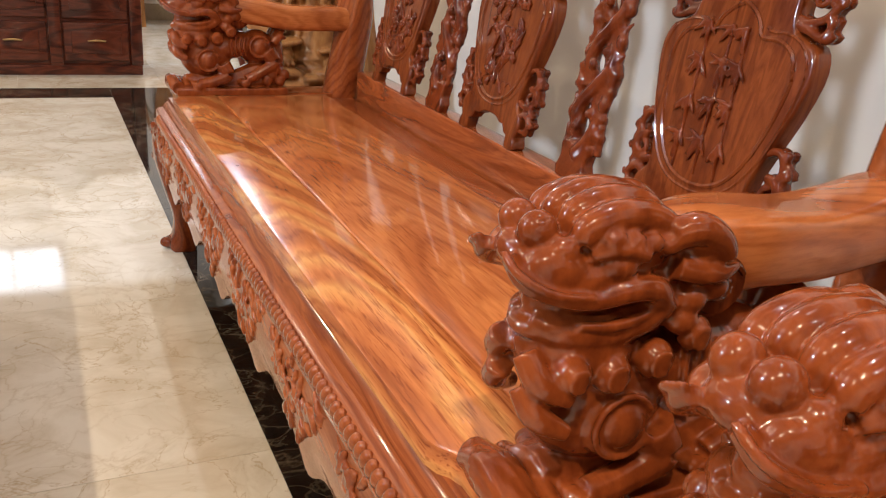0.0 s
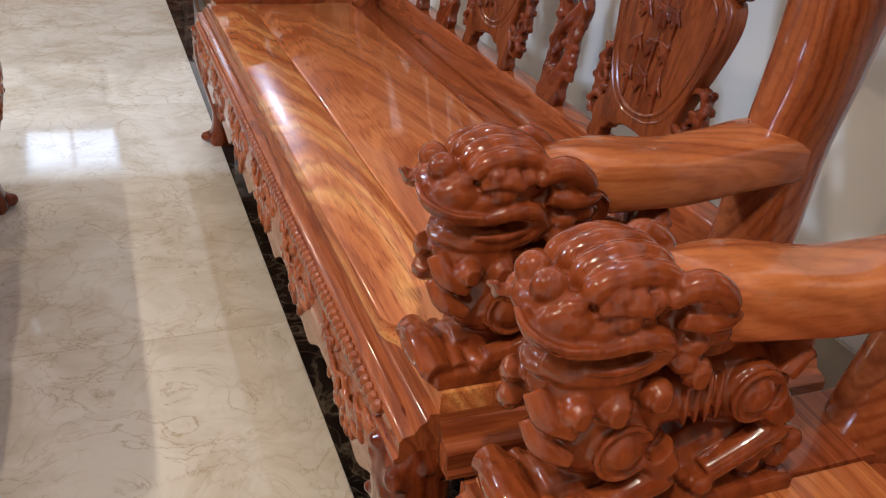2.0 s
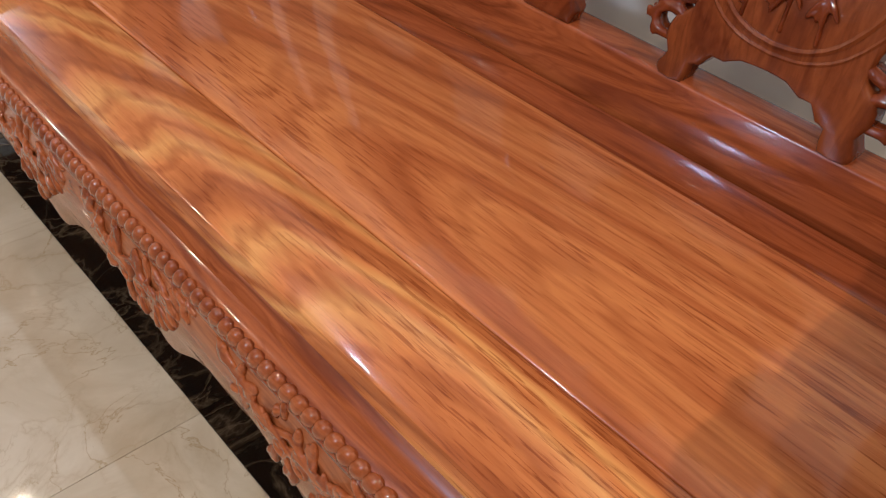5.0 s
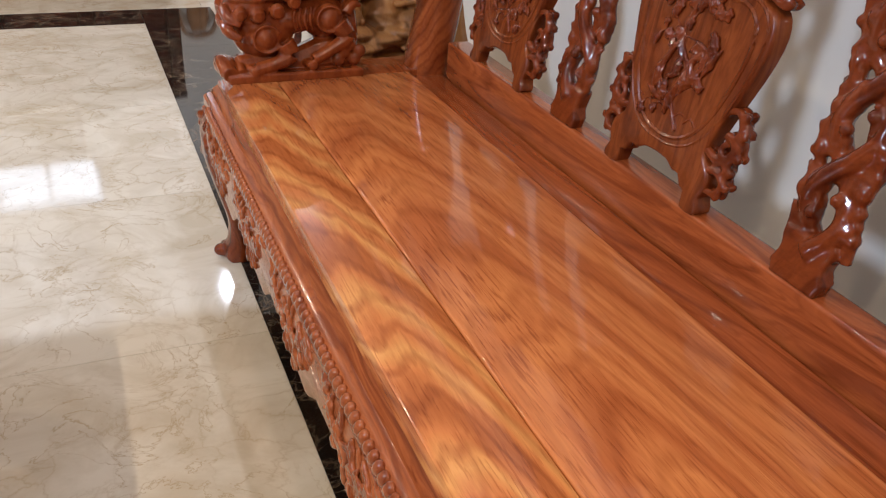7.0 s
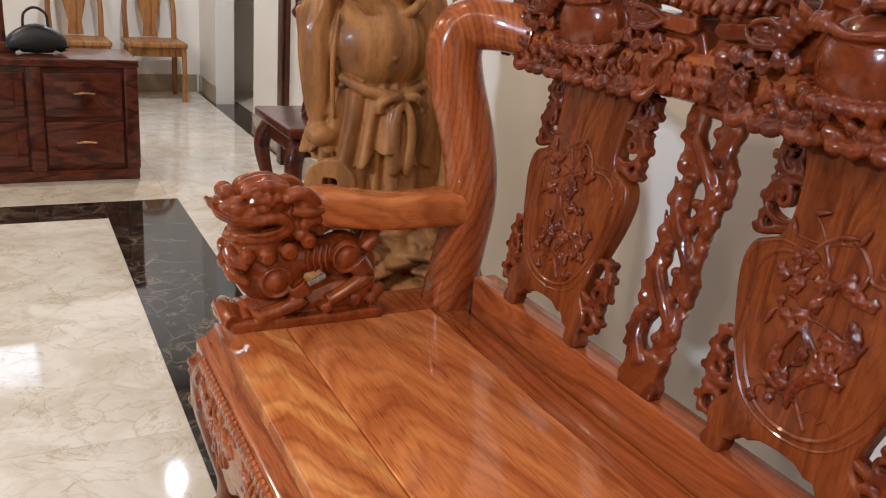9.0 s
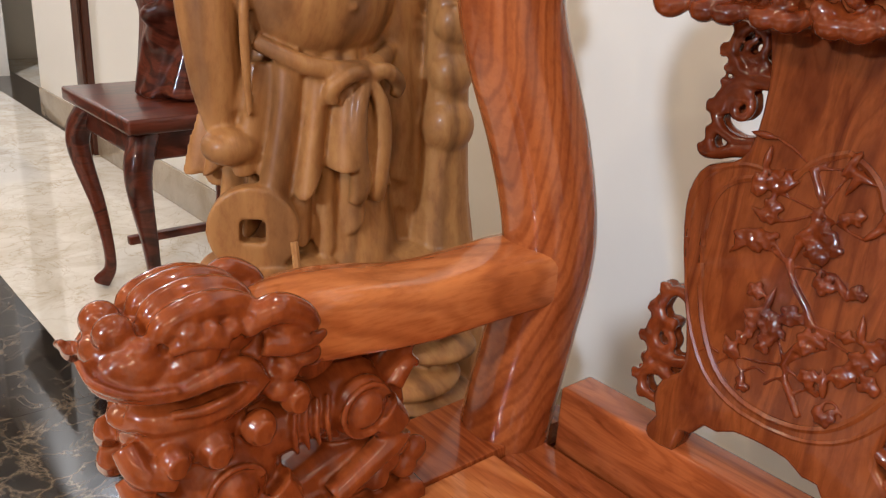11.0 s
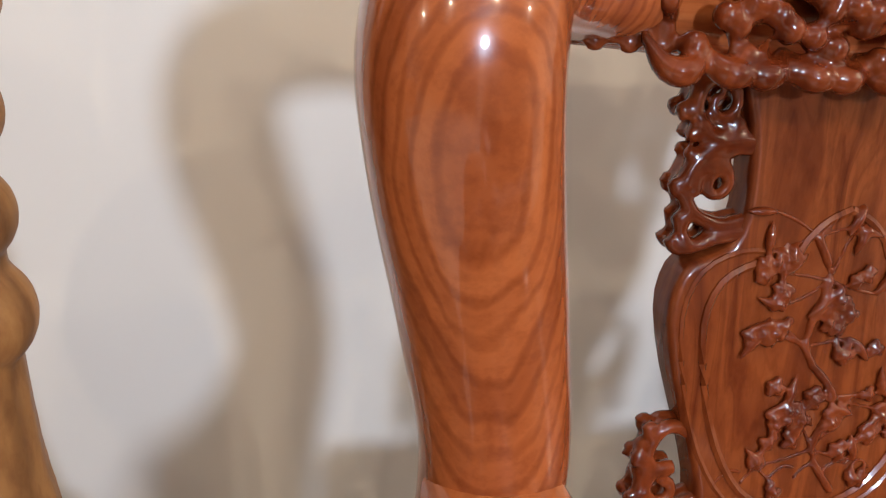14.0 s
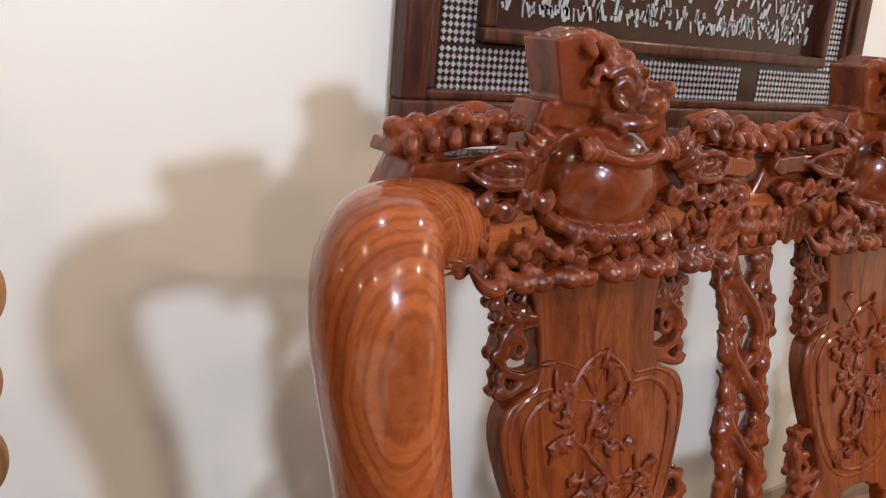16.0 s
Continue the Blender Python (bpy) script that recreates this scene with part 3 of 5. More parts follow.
    # flames of the tail
    for k in range(9):
        a = 0.35 * k
        limb(bm, [(0.282, -0.036 + 0.009 * k, 0.15, 0.014), (0.3 + 0.006 * math.sin(3 * k), -0.036 + 0.009 * k, 0.17 + 0.02 * math.sin(a), 0.011), (0.318, -0.034 + 0.0085 * k, 0.165 + 0.034 * math.sin(2 * a), 0.005)], 8)
    limb(bm, [(0.285, 0, 0.06, 0.036), (0.29, 0, 0.1, 0.032), (0.285, 0, 0.15, 0.03)], 12)
    return sculpt(bm, lion_wood, 0.0026, 1, 0.3)


LION = lion_mesh()


def panel_place(u, v, w):
    return Vector((0.567 + 0.17 * v - w, u, 0.572 + 0.985 * v))


PANEL_HALF = [(0.0, 0.058), (0.03, 0.056), (0.05, 0.046), (0.066, 0.046), (0.078, 0.03), (0.09, 0.026), (0.094, 0.0), (0.128, 0.0), (0.134, 0.014), (0.126, 0.03),
              (0.136, 0.05), (0.13, 0.075), (0.112, 0.092), (0.112, 0.12), (0.128, 0.17), (0.148, 0.225), (0.16, 0.275), (0.158, 0.305), (0.146, 0.325), (0.118, 0.335),
              (0.104, 0.352), (0.1, 0.39), (0.106, 0.44), (0.122, 0.485)]
RIM_HALF = [(0.0, 0.372), (0.022, 0.362), (0.04, 0.345), (0.052, 0.326), (0.085, 0.326), (0.116, 0.31), (0.128, 0.275), (0.12, 0.22), (0.1, 0.16), (0.07, 0.115), (0.035, 0.095), (0.0, 0.09)]


def board_mesh():
    outline = [(u, v) for u, v in spline(PANEL_HALF, 2)]
    outline = outline + [(-u, v) for u, v in reversed(outline) if u > 1e-4]
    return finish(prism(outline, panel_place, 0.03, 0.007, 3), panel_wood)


def rim_mesh():
    half = [(u, v) for u, v in spline(RIM_HALF, 3)]
    loop = half + [(-u, v) for u, v in reversed(half)][1:]
    bm = bmesh.new()
    limb(bm, [(*panel_place(u, v, 0.0295), 0.0042) for u, v in loop], 6, 1)
    outer = [(u * 1.13 + (0.004 if u > 0 else -0.004 if u < 0 else 0), 0.21 + (v - 0.21) * 1.09) for u, v in loop[8:-8]]
    limb(bm, [(*panel_place(u, v, 0.029), 0.003) for u, v in outer], 6, 1)
    return finish(bm, panel_wood)


def relief_mesh(seed, style):
    """Branches with blossoms or bamboo, in low relief inside the rim."""
    r = random.Random(seed)
    bm = bmesh.new()

    def tube(points, rad):
        limb(bm, [(*panel_place(u, v, 0.03), rad * 0.72) for u, v in points], 6, 3)

    def flower(u, v, size):
        for k in range(5):
            a = k * 1.2566 + r.random()
            ball(bm, panel_place(u + size * 0.75 * math.cos(a), v + size * 0.75 * math.sin(a), 0.033), (size * 0.45, size * 0.55, size * 0.55), detail=1)
        ball(bm, panel_place(u, v, 0.037), size * 0.35, detail=1)

    def leaf(u, v, a, long, wide):
        p = [(u + long * f * math.cos(a), v + long * f * math.sin(a)) for f in (0, 0.35, 0.7, 1)]
        limb(bm, [(*panel_place(*q, 0.033), wide * k) for q, k in zip(p, (0.4, 1, 0.7, 0.15))], 6, 2)

    trunk = [(-0.03, 0.105), (0.0, 0.15), (-0.015, 0.2), (0.025, 0.25), (0.01, 0.31), (0.03, 0.35)]
    if style == "bamboo":
        for off in (-0.045, 0.0, 0.05):
            stem = [(off + 0.25 * (v - 0.1) * (0.4 if off < 0 else 0.15), v) for v in (0.105, 0.16, 0.22, 0.28, 0.335)]
            tube(stem, 0.0045)
            for u, v in stem[1:]:
                ball(bm, panel_place(u, v, 0.032), (0.005, 0.007, 0.004), detail=1)
                for k in range(7):
                    leaf(u, v, r.uniform(-2.4, 0.4), r.uniform(0.025, 0.045), 0.0042)
    else:
        tube(trunk, 0.0065)
        for u, v in trunk[1:]:
            for k in range(4):
                a = (0.3, 2.7)[k % 2] + r.uniform(-0.8, 0.8)
                tip = (u + 0.05 * math.cos(a), v + 0.05 * math.sin(a))
                tube([(u, v), (u + 0.025 * math.cos(a), v + 0.03 * math.sin(a)), tip], 0.003)
                for m in range(3):
                    fu, fv = tip[0] + r.uniform(-0.025, 0.025), tip[1] + r.uniform(-0.025, 0.025)
                    if abs(fu) < 0.095 and 0.11 < fv < 0.335:
                        flower(fu, fv, r.uniform(0.007, 0.0105))
                leaf(*tip, r.uniform(0, 6.28), 0.03, 0.005)
        if style == "lotus":
            for k in range(9):
                leaf(r.uniform(-0.05, 0.06), r.uniform(0.12, 0.22), r.uniform(0.3, 2.8), r.uniform(0.04, 0.06), 0.006)
        for k in range(6):
            u = -0.07 + 0.028 * k
            tube([(u, 0.125 + 0.008 * (k % 2)), (u + 0.014, 0.135), (u + 0.028, 0.122)], 0.003)
    return sculpt(bm, carve_wood, 0.0023, 0)


def scroll_mesh(upper):
    """The pierced scrolls beside the neck (upper) or at the foot of a back panel, for one side."""
    bm = bmesh.new()

    def band(points, r0, r1, w=0.014):
        k = len(points)
        for deep in (w - 0.007, w + 0.007):
            limb(bm, [(*panel_place(u, v, deep), 0.88 * (r0 + (r1 - r0) * i / (k - 1))) for i, (u, v) in enumerate(points)], 8, 3)

    if upper:
        band([(0.1, 0.478), (0.13, 0.48), (0.15, 0.47), (0.156, 0.45), (0.142, 0.43), (0.115, 0.42), (0.095, 0.42)], 0.009, 0.008)
        band(spiral(0.133, 0.455, 0.018, 1.1, 1.5), 0.007, 0.004)
        band([(0.094, 0.425), (0.12, 0.425), (0.146, 0.412), (0.158, 0.388), (0.146, 0.365), (0.12, 0.356), (0.095, 0.362)], 0.009, 0.007)
        band(spiral(0.13, 0.39, 0.02, 1.3, -0.5), 0.0075, 0.005)
        band([(0.09, 0.35), (0.12, 0.346), (0.142, 0.338), (0.158, 0.336), (0.166, 0.345)], 0.01, 0.006)
        band([(0.15, 0.338), (0.156, 0.352), (0.15, 0.37)], 0.008, 0.007)
        for u, v, a in ((0.15, 0.468, 0.5), (0.157, 0.448, -0.3), (0.156, 0.386, -0.2), (0.15, 0.366, -0.9), (0.12, 0.43, 1.9)):
            band([(u, v), (u + 0.012 * math.cos(a), v + 0.012 * math.sin(a)), (u + 0.011 * math.cos(a + 0.9), v + 0.011 * math.sin(a + 0.9))], 0.007, 0.0055)
        for v in (0.398, 0.413, 0.428):
            band([(0.115, v + 0.004), (0.15, v), (0.16, v + 0.004)], 0.0065, 0.006)
    else:
        band([(0.1, 0.15), (0.125, 0.172), (0.146, 0.176), (0.158, 0.16), (0.155, 0.14), (0.14, 0.132)], 0.009, 0.006)
        band(spiral(0.142, 0.118, 0.021, 1.2, 2.0, -1), 0.008, 0.005)
        band([(0.1, 0.105), (0.13, 0.096), (0.155, 0.1), (0.166, 0.12), (0.16, 0.142)], 0.01, 0.006)
        band([(0.11, 0.07), (0.14, 0.08), (0.16, 0.068), (0.152, 0.048), (0.125, 0.045)], 0.01, 0.007)
        band([(0.15, 0.07), (0.158, 0.085), (0.152, 0.102)], 0.008, 0.008)
        for u, v, a in ((0.158, 0.168, 0.9), (0.163, 0.145, 0.2), (0.165, 0.112, -0.4), (0.162, 0.064, -0.3), (0.15, 0.05, -1.0)):
            band([(u, v), (u + 0.01 * math.cos(a), v + 0.01 * math.sin(a)), (u + 0.01 * math.cos(a + 0.9), v + 0.01 * math.sin(a + 0.9))], 0.007, 0.0055)
        for v in (0.135, 0.158, 0.085):
            ball(bm, panel_place(0.163, v, 0.016), 0.0085)
    return sculpt(bm, carve_wood, 0.003, 1, 0.35)


def splat_mesh(flip):
    """A pierced splat of intertwined vines."""
    r = random.Random(8)
    bm = bmesh.new()

    def tube(points, r0, r1, steps=4):
        k = len(points)
        limb(bm, [(*panel_place(u * flip, v, 0.014 + w), r0 + (r1 - r0) * i / max(k - 1, 1)) for i, (u, v, w) in enumerate(points)], 8, steps)

    outline = [(-0.042, 0.0), (0.042, 0.0), (0.048, 0.02), (0.04, 0.04), (0.046, 0.075), (-0.046, 0.075), (-0.04, 0.04), (-0.048, 0.02)]
    prism(outline, panel_place, 0.028, 0.004, 2, bm)
    for s in (-1, 1):
        edge = [(s * (0.04 + 0.012 * math.sin(31.0 * v + (0.6 if s > 0 else 2.2))) + 0.014 * math.sin(15.0 * v), v) for v in np.linspace(0.06, 0.485, 26)]
        limb(bm, [(*panel_place(u * flip, v, 0.013), 0.0095 + 0.002 * math.sin(70 * v)) for u, v in edge], 8, 2, 4.5)
        for k in range(9):
            u, v = edge[2 + int(2.6 * k)]
            ball(bm, panel_place((u + 0.009 * s) * flip, v, 0.015), (0.013, 0.008, 0.011), (0, 0, 0), 1)
    vs = np.linspace(0.05, 0.47, 13)
    tube([(0.034 * math.sin(i * 0.95), v, 0.007 * math.cos(i * 0.95)) for i, v in enumerate(vs)], 0.016, 0.015)
    tube([(0.036 * math.sin(i * 0.95 + 2.9), v, 0.007 * math.cos(i * 0.95 + 2.9)) for i, v in enumerate(vs)], 0.015, 0.014)
    for i in range(13):
        v = 0.085 + 0.029 * i
        s = 1 if i % 2 else -1
        tube([(u, w, 0.002) for u, w in spiral(0.034 * s, v, 0.02, 1.25, r.uniform(0, 6), s)], 0.0095, 0.006, 2)
        tube([(0.02 * s, v - 0.012, 0), (0.045 * s, v + 0.004, 0.004), (0.058 * s, v + 0.02, 0.0)], 0.008, 0.003)
        ball(bm, panel_place(-0.045 * s * flip, v + 0.012, 0.018), (0.011, 0.013, 0.016))
        ball(bm, panel_place(0.015 * s * flip, v + 0.02, 0.024), 0.01)
    for s in (-1, 1):
        tube([(0.012 * s, 0.42, 0), (0.034 * s, 0.435, 0), (0.05 * s, 0.46, 0), (0.042 * s, 0.49, 0)], 0.012, 0.012)
    tube([(-0.05, 0.488, 0), (0, 0.482, 0.004), (0.05, 0.488, 0)], 0.012, 0.012)
    return sculpt(bm, carve_wood, 0.0038, 1, 0.4)


BOARD, RIM = board_mesh(), rim_mesh()
SCROLLS = []
for upper in (True, False):
    one = scroll_mesh(upper)
    two = one.copy()
    two.transform(Matrix.Diagonal((1, -1, 1, 1)))
    two.flip_normals()
    SCROLLS += [one, two]

RELIEFS = [relief_mesh(21, "plum"), relief_mesh(34, "lotus"), relief_mesh(47, "bamboo")]
SPLATS = [splat_mesh(1), splat_mesh(-1)]


def crest_mesh(seed):
    """The carved group over one back panel: a crouching beast behind a smooth dome, between two dragons cut from the plank; y runs along the crest."""
    r = random.Random(seed)
    bm = bmesh.new()
    x = 0.635

    def slab(outline, x0, thick, bevel=0.004):
        prism(outline, lambda u, v, w: Vector((x + x0 - w, u, v)), thick, bevel, 2, bm)

    # core of the plank
    slab([(-0.31, 1.06), (0.31, 1.06), (0.3, 1.13), (0.27, 1.19), (0.12, 1.19), (0.1, 1.25), (-0.1, 1.25), (-0.12, 1.19), (-0.27, 1.19), (-0.3, 1.13)], 0.03, 0.05)
    # dome with its string of beads and a cord above
    ball(bm, (x - 0.018, 0, 1.155), (0.058, 0.088, 0.075), (0, 0, 0), 4)
    for i in range(17):
        a = -1.45 + 2.9 * i / 16
        ball(bm, (x - 0.028 - 0.044 * math.cos(a), 0.094 * math.sin(a), 1.128 - 0.026 * math.cos(a)), 0.0108)
    limb(bm, [(x - 0.05, -0.07, 1.2, 0.006), (x - 0.072, -0.03, 1.193, 0.0085), (x - 0.074, 0.01, 1.19, 0.006), (x - 0.068, 0.04, 1.197, 0.0085), (x - 0.05, 0.072, 1.204, 0.006)], 8)
    # beast: head with snout, brow, whorled ear, curls and a tall flat-cut mane
    ball(bm, (x - 0.012, -0.004, 1.262), (0.05, 0.046, 0.046), (0, 0, 0), 3)
    ball(bm, (x - 0.05, -0.036, 1.252), (0.024, 0.026, 0.02), (0, 0, 0), 3)
    ball(bm, (x - 0.06, -0.05, 1.272), (0.014, 0.014, 0.012), (0, 0, 0), 2)
    limb(bm, [(x - 0.058, -0.045, 1.236, 0.008), (x - 0.058, -0.01, 1.23, 0.01), (x - 0.04, 0.03, 1.236, 0.008)], 8)
    limb(bm, [(x - 0.058 + 0.25 * abs(u - 0.012), u, v, 0.0055) for u, v in spiral(0.012, 1.268, 0.028, 1.5, 0.5)], 6, 2)
    for i in range(14):
        a = 0.3 + 0.36 * i
        ball(bm, (x - 0.046 + 0.01 * math.sin(3 * i), 0.012 + 0.04 * math.cos(a), 1.264 + 0.04 * math.sin(a)), 0.0085, detail=1)
    slab([(0.025, 1.245), (0.078, 1.25), (0.098, 1.318), (0.05, 1.334), (0.01, 1.326)], 0.03, 0.062, 0.003)
    slab([(0.03, 1.215), (0.085, 1.222), (0.09, 1.252), (0.03, 1.252)], 0.03, 0.056, 0.003)
    for k in range(5):
        limb(bm, [(x - 0.02, 0.08 - 0.03 * k, 1.322 - 0.003 * k * k, 0.008), (x - 0.034, 0.062 - 0.03 * k, 1.318 - 0.003 * k * k, 0.0095), (x - 0.05, 0.056 - 0.026 * k, 1.302 - 0.003 * k * k, 0.006)], 8)
        ball(bm, (x - 0.03, 0.05 - 0.028 * k, 1.322 - 0.004 * k * k), (0.013, 0.014, 0.009))
    for s in (-1, 1):
        # claw that rests on the dome
        for k in range(3):
            limb(bm, [(x - 0.058, (0.052 + 0.01 * k) * s, 1.215, 0.006), (x - 0.07, (0.05 + 0.011 * k) * s, 1.203, 0.006), (x - 0.07, (0.05 + 0.012 * k) * s, 1.19, 0.004)], 6)
        # dragon: long flat-cut snout in three layers
        slab([(0.15 * s, 1.202), (0.2 * s, 1.2), (0.275 * s, 1.188), (0.296 * s, 1.194), (0.292 * s, 1.208), (0.262 * s, 1.212), (0.23 * s, 1.22), (0.15 * s, 1.218)], 0.018, 0.05, 0.003)
        for k in range(5):
            limb(bm, [(x + 0.005, (0.17 + 0.026 * k) * s, 1.212 - 0.002 * k, 0.009), (x - 0.03, (0.172 + 0.026 * k) * s, 1.222 - 0.003 * k, 0.0105), (x - 0.044, (0.178 + 0.026 * k) * s, 1.208 - 0.003 * k, 0.007)], 8)
        slab([(0.17 * s, 1.166), (0.262 * s, 1.158), (0.282 * s, 1.168), (0.275 * s, 1.184), (0.17 * s, 1.192)], 0.02, 0.056, 0.004)
        slab([(0.17 * s, 1.128), (0.255 * s, 1.128), (0.272 * s, 1.142), (0.25 * s, 1.152), (0.17 * s, 1.152)], 0.016, 0.056, 0.004)
        limb(bm, [(x - 0.012, 0.15 * s, 1.228, 0.01), (x - 0.02, 0.19 * s, 1.238, 0.0115), (x - 0.018, 0.225 * s, 1.231, 0.009), (x - 0.02, 0.25 * s, 1.226, 0.006)], 10)
        ball(bm, (x - 0.014, 0.283 * s, 1.218), (0.015, 0.015, 0.013))
        ball(bm, (x - 0.02, 0.262 * s, 1.226), (0.012, 0.012, 0.01))
        for k in range(4):
            ball(bm, (x - 0.038, (0.15 + 0.024 * k) * s, 1.228 + 0.006 * (k % 2)), (0.012, 0.014, 0.011))
        # almond eye in a double lid
        ball(bm, (x - 0.04, 0.168 * s, 1.178), (0.013, 0.028, 0.012), (8 * s, 0, 0), 3)
        for q in (1, -1):
            limb(bm, [(x - 0.04, 0.125 * s, 1.176, 0.004), (x - 0.052, 0.15 * s, 1.178 + 0.017 * q, 0.0055), (x - 0.05, 0.185 * s, 1.178 + 0.015 * q, 0.0052), (x - 0.04, 0.212 * s, 1.178, 0.003)], 8)
        # row of scrolled curls below the eye
        for k in range(6):
            u, v = 0.108 + 0.026 * k, 1.142 + 0.007 * math.sin(2.2 * k)
            limb(bm, [(x - 0.05, (u + a) * s, v + b, 0.0052) for a, b in spiral(0, 0, 0.014, 1.2, 2.0 + 0.4 * k)], 6, 2)
            ball(bm, (x - 0.046, u * s, v), (0.012, 0.011, 0.011))
        # flames between the dragon and the dome
        for k in range(4):
            limb(bm, [(x - 0.03, (0.09 + 0.012 * k) * s, 1.2 - 0.012 * k, 0.008), (x - 0.046, (0.106 + 0.012 * k) * s, 1.212 - 0.012 * k, 0.009), (x - 0.04, (0.124 + 0.012 * k) * s, 1.228 - 0.01 * k, 0.003)], 8)
        # patch of scales and a rosette towards the post
        for i in range(6):
            for j in range(5):
                ball(bm, (x - 0.049 + 0.0015 * i, (0.185 + 0.0125 * i) * s, 1.066 + 0.0125 * j + 0.006 * (i % 2)), (0.006, 0.0085, 0.0078), (0, 0, 0), 1)
        ball(bm, (x - 0.044, 0.277 * s, 1.09), (0.011, 0.011, 0.011), (0, 0, 0), 2)
        for k in range(6):
            a = 1.047 * k
            ball(bm, (x - 0.042, (0.277 + 0.016 * math.cos(a)) * s, 1.09 + 0.022 * math.sin(a)), (0.009, 0.0095, 0.012))
    # garland of leaves and berries below
    for i in range(34):
        u = -0.165 + 0.01 * i
        ball(bm, (x - 0.052 - 0.012 * math.cos(u * 8), u, 1.078 + 0.018 * math.sin(1.7 * i) + r.uniform(-0.006, 0.006)), r.uniform(0.008, 0.0125), (0, 0, 0), 2)
    for i in range(12):
        u = -0.2 + 0.034 * i
        d = 1 if i % 2 else -1
        limb(bm, [(x - 0.048, u - 0.02 * d, 1.068, 0.006), (x - 0.066, u, 1.054, 0.012), (x - 0.064, u + 0.018 * d, 1.058, 0.009), (x - 0.056, u + 0.034 * d, 1.078, 0.002)], 8)
        limb(bm, [(x - 0.05, u + 0.01 * d, 1.088, 0.005), (x - 0.06, u + 0.022 * d, 1.102, 0.008), (x - 0.052, u + 0.03 * d, 1.116, 0.003)], 8)
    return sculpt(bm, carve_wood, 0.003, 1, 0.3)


CRESTS = [crest_mesh(1), crest_mesh(2), crest_mesh(3)]


def leg_bm(sx, sy):
    """A bowed leg with a clawed foot; bows towards sx, sy."""
    bm = bmesh.new()
    d = [(0.0, 0.43, 0.042), (0.022, 0.38, 0.05), (0.03, 0.31, 0.05), (0.018, 0.22, 0.042), (0.0, 0.12, 0.034), (0.0, 0.06, 0.036), (0.004, 0.025, 0.042), (0.006, 0.0, 0.042)]
    sweep([(sx * b, sy * b, z, w, w) for b, z, w in d], 5, 16, 3.2, (0, 1, 0), bm)
    for k in (-0.6, 0.0, 0.6):
        ball(bm, (sx * 0.036 - k * 0.03 * sy, sy * 0.036 + k * 0.03 * sx, 0.02), (0.02, 0.02, 0.018))
    r = random.Random(4)
    for i in range(26):
        z = r.uniform(0.26, 0.4)
        a = r.uniform(-0.05, 0.05)
        ball(bm, (sx * 0.07 if i % 2 else sx * 0.03 + a, sy * 0.07 if not i % 2 else sy * 0.03 + a, z), (0.014, 0.014, 0.012), detail=1)
    return sculpt(bm, carve_wood, 0.006, 2)


LEGS = {(sx, sy): leg_bm(sx, sy) for sx in (-1, 1) for sy in (-1, 1)}


def apron_mesh(length, seed):
    """A bombe apron along y from 0, its foot edge waved, with carved leaf clusters hanging from the rope."""
    r = random.Random(seed)
    bm = bmesh.new()
    k = max(int(length / 0.02), 4)
    period = length / max(round(length / 0.36), 1)

    def foot(y):
        c = math.cos(2 * math.pi * y / period)
        return 0.235 + 0.022 * c - 0.01 * math.cos(4 * math.pi * y / period)

    rows = []
    for i in range(k + 1):
        y = length * i / k
        low = foot(y)
        front = []
        for f in np.linspace(0, 1, 7):
            z = 0.405 + (low - 0.405) * f
            front.append((-0.052 - 0.012 * math.sin(math.pi * min(f * 1.1, 1)) + 0.016 * f * f, y, z))
        back = [(q[0] + 0.025, y, q[2]) for q in reversed(front)]
        rows.append([bm.verts.new(q) for q in front + back])
    m = len(rows[0])
    for a, b in zip(rows, rows[1:]):
        for j in range(m):
            bm.faces.new((a[j], a[(j + 1) % m], b[(j + 1) % m], b[j]))
    bm.faces.new(rows[0])
    bm.faces.new(rows[-1])
    board = finish(bm, apron_wood)
    clusters = []
    for c in range(round(length / period)):
        y0 = (c + 0.5) * period
        bm = bmesh.new()
        def skin(y, z):
            f = (0.405 - z) / (0.405 - foot(y))
            return -0.052 - 0.012 * math.sin(math.pi * min(f * 1.1, 1)) + 0.016 * f * f

        for i in range(46):
            y = y0 + 0.135 * (2 * (i + 0.5) / 46 - 1) + r.uniform(-0.008, 0.008)
            reach = 0.13 * (1 - abs(y - y0) / 0.15) ** 0.8
            z = max(0.394 - reach * r.random(), foot(y) + 0.008)
            slope = 60 * (y - y0) / 0.13
            ball(bm, (skin(y, z), y, z), (0.006, r.uniform(0.005, 0.008), r.uniform(0.012, 0.02)), (slope + r.uniform(-25, 25), 0, 0), 2)
        for q in (-1, 1):
            limb(bm, [(skin(y0, 0.37) - 0.002, y0, 0.37, 0.005), (skin(y0, 0.35) - 0.003, y0 + 0.05 * q, 0.352, 0.005), (-0.058, y0 + 0.1 * q, 0.378, 0.004), (-0.056, y0 + 0.15 * q, 0.392, 0.0025)], 6, 3)
            for j in range(3):
                yy, zz = y0 + q * (0.02 + 0.032 * j), 0.34 + 0.014 * j
                limb(bm, [(skin(yy, zz) - 0.003, yy + a * q, zz + b, 0.004) for a, b in spiral(0, 0, 0.017, 1.3, 1.0 + j)], 6, 2)
        clusters.append(sculpt(bm, rose_wood, 0.0028, 1, 0.4))
    return board, clusters


def rope_bm(length):
    bm = bmesh.new()
    k = int(length / 0.019)
    for i in range(k):
        ball(bm, (-0.052, (i + 0.5) * length / k, 0.42), (0.0095, 0.0115, 0.02), (38, 0, 0), 2)
    return bm


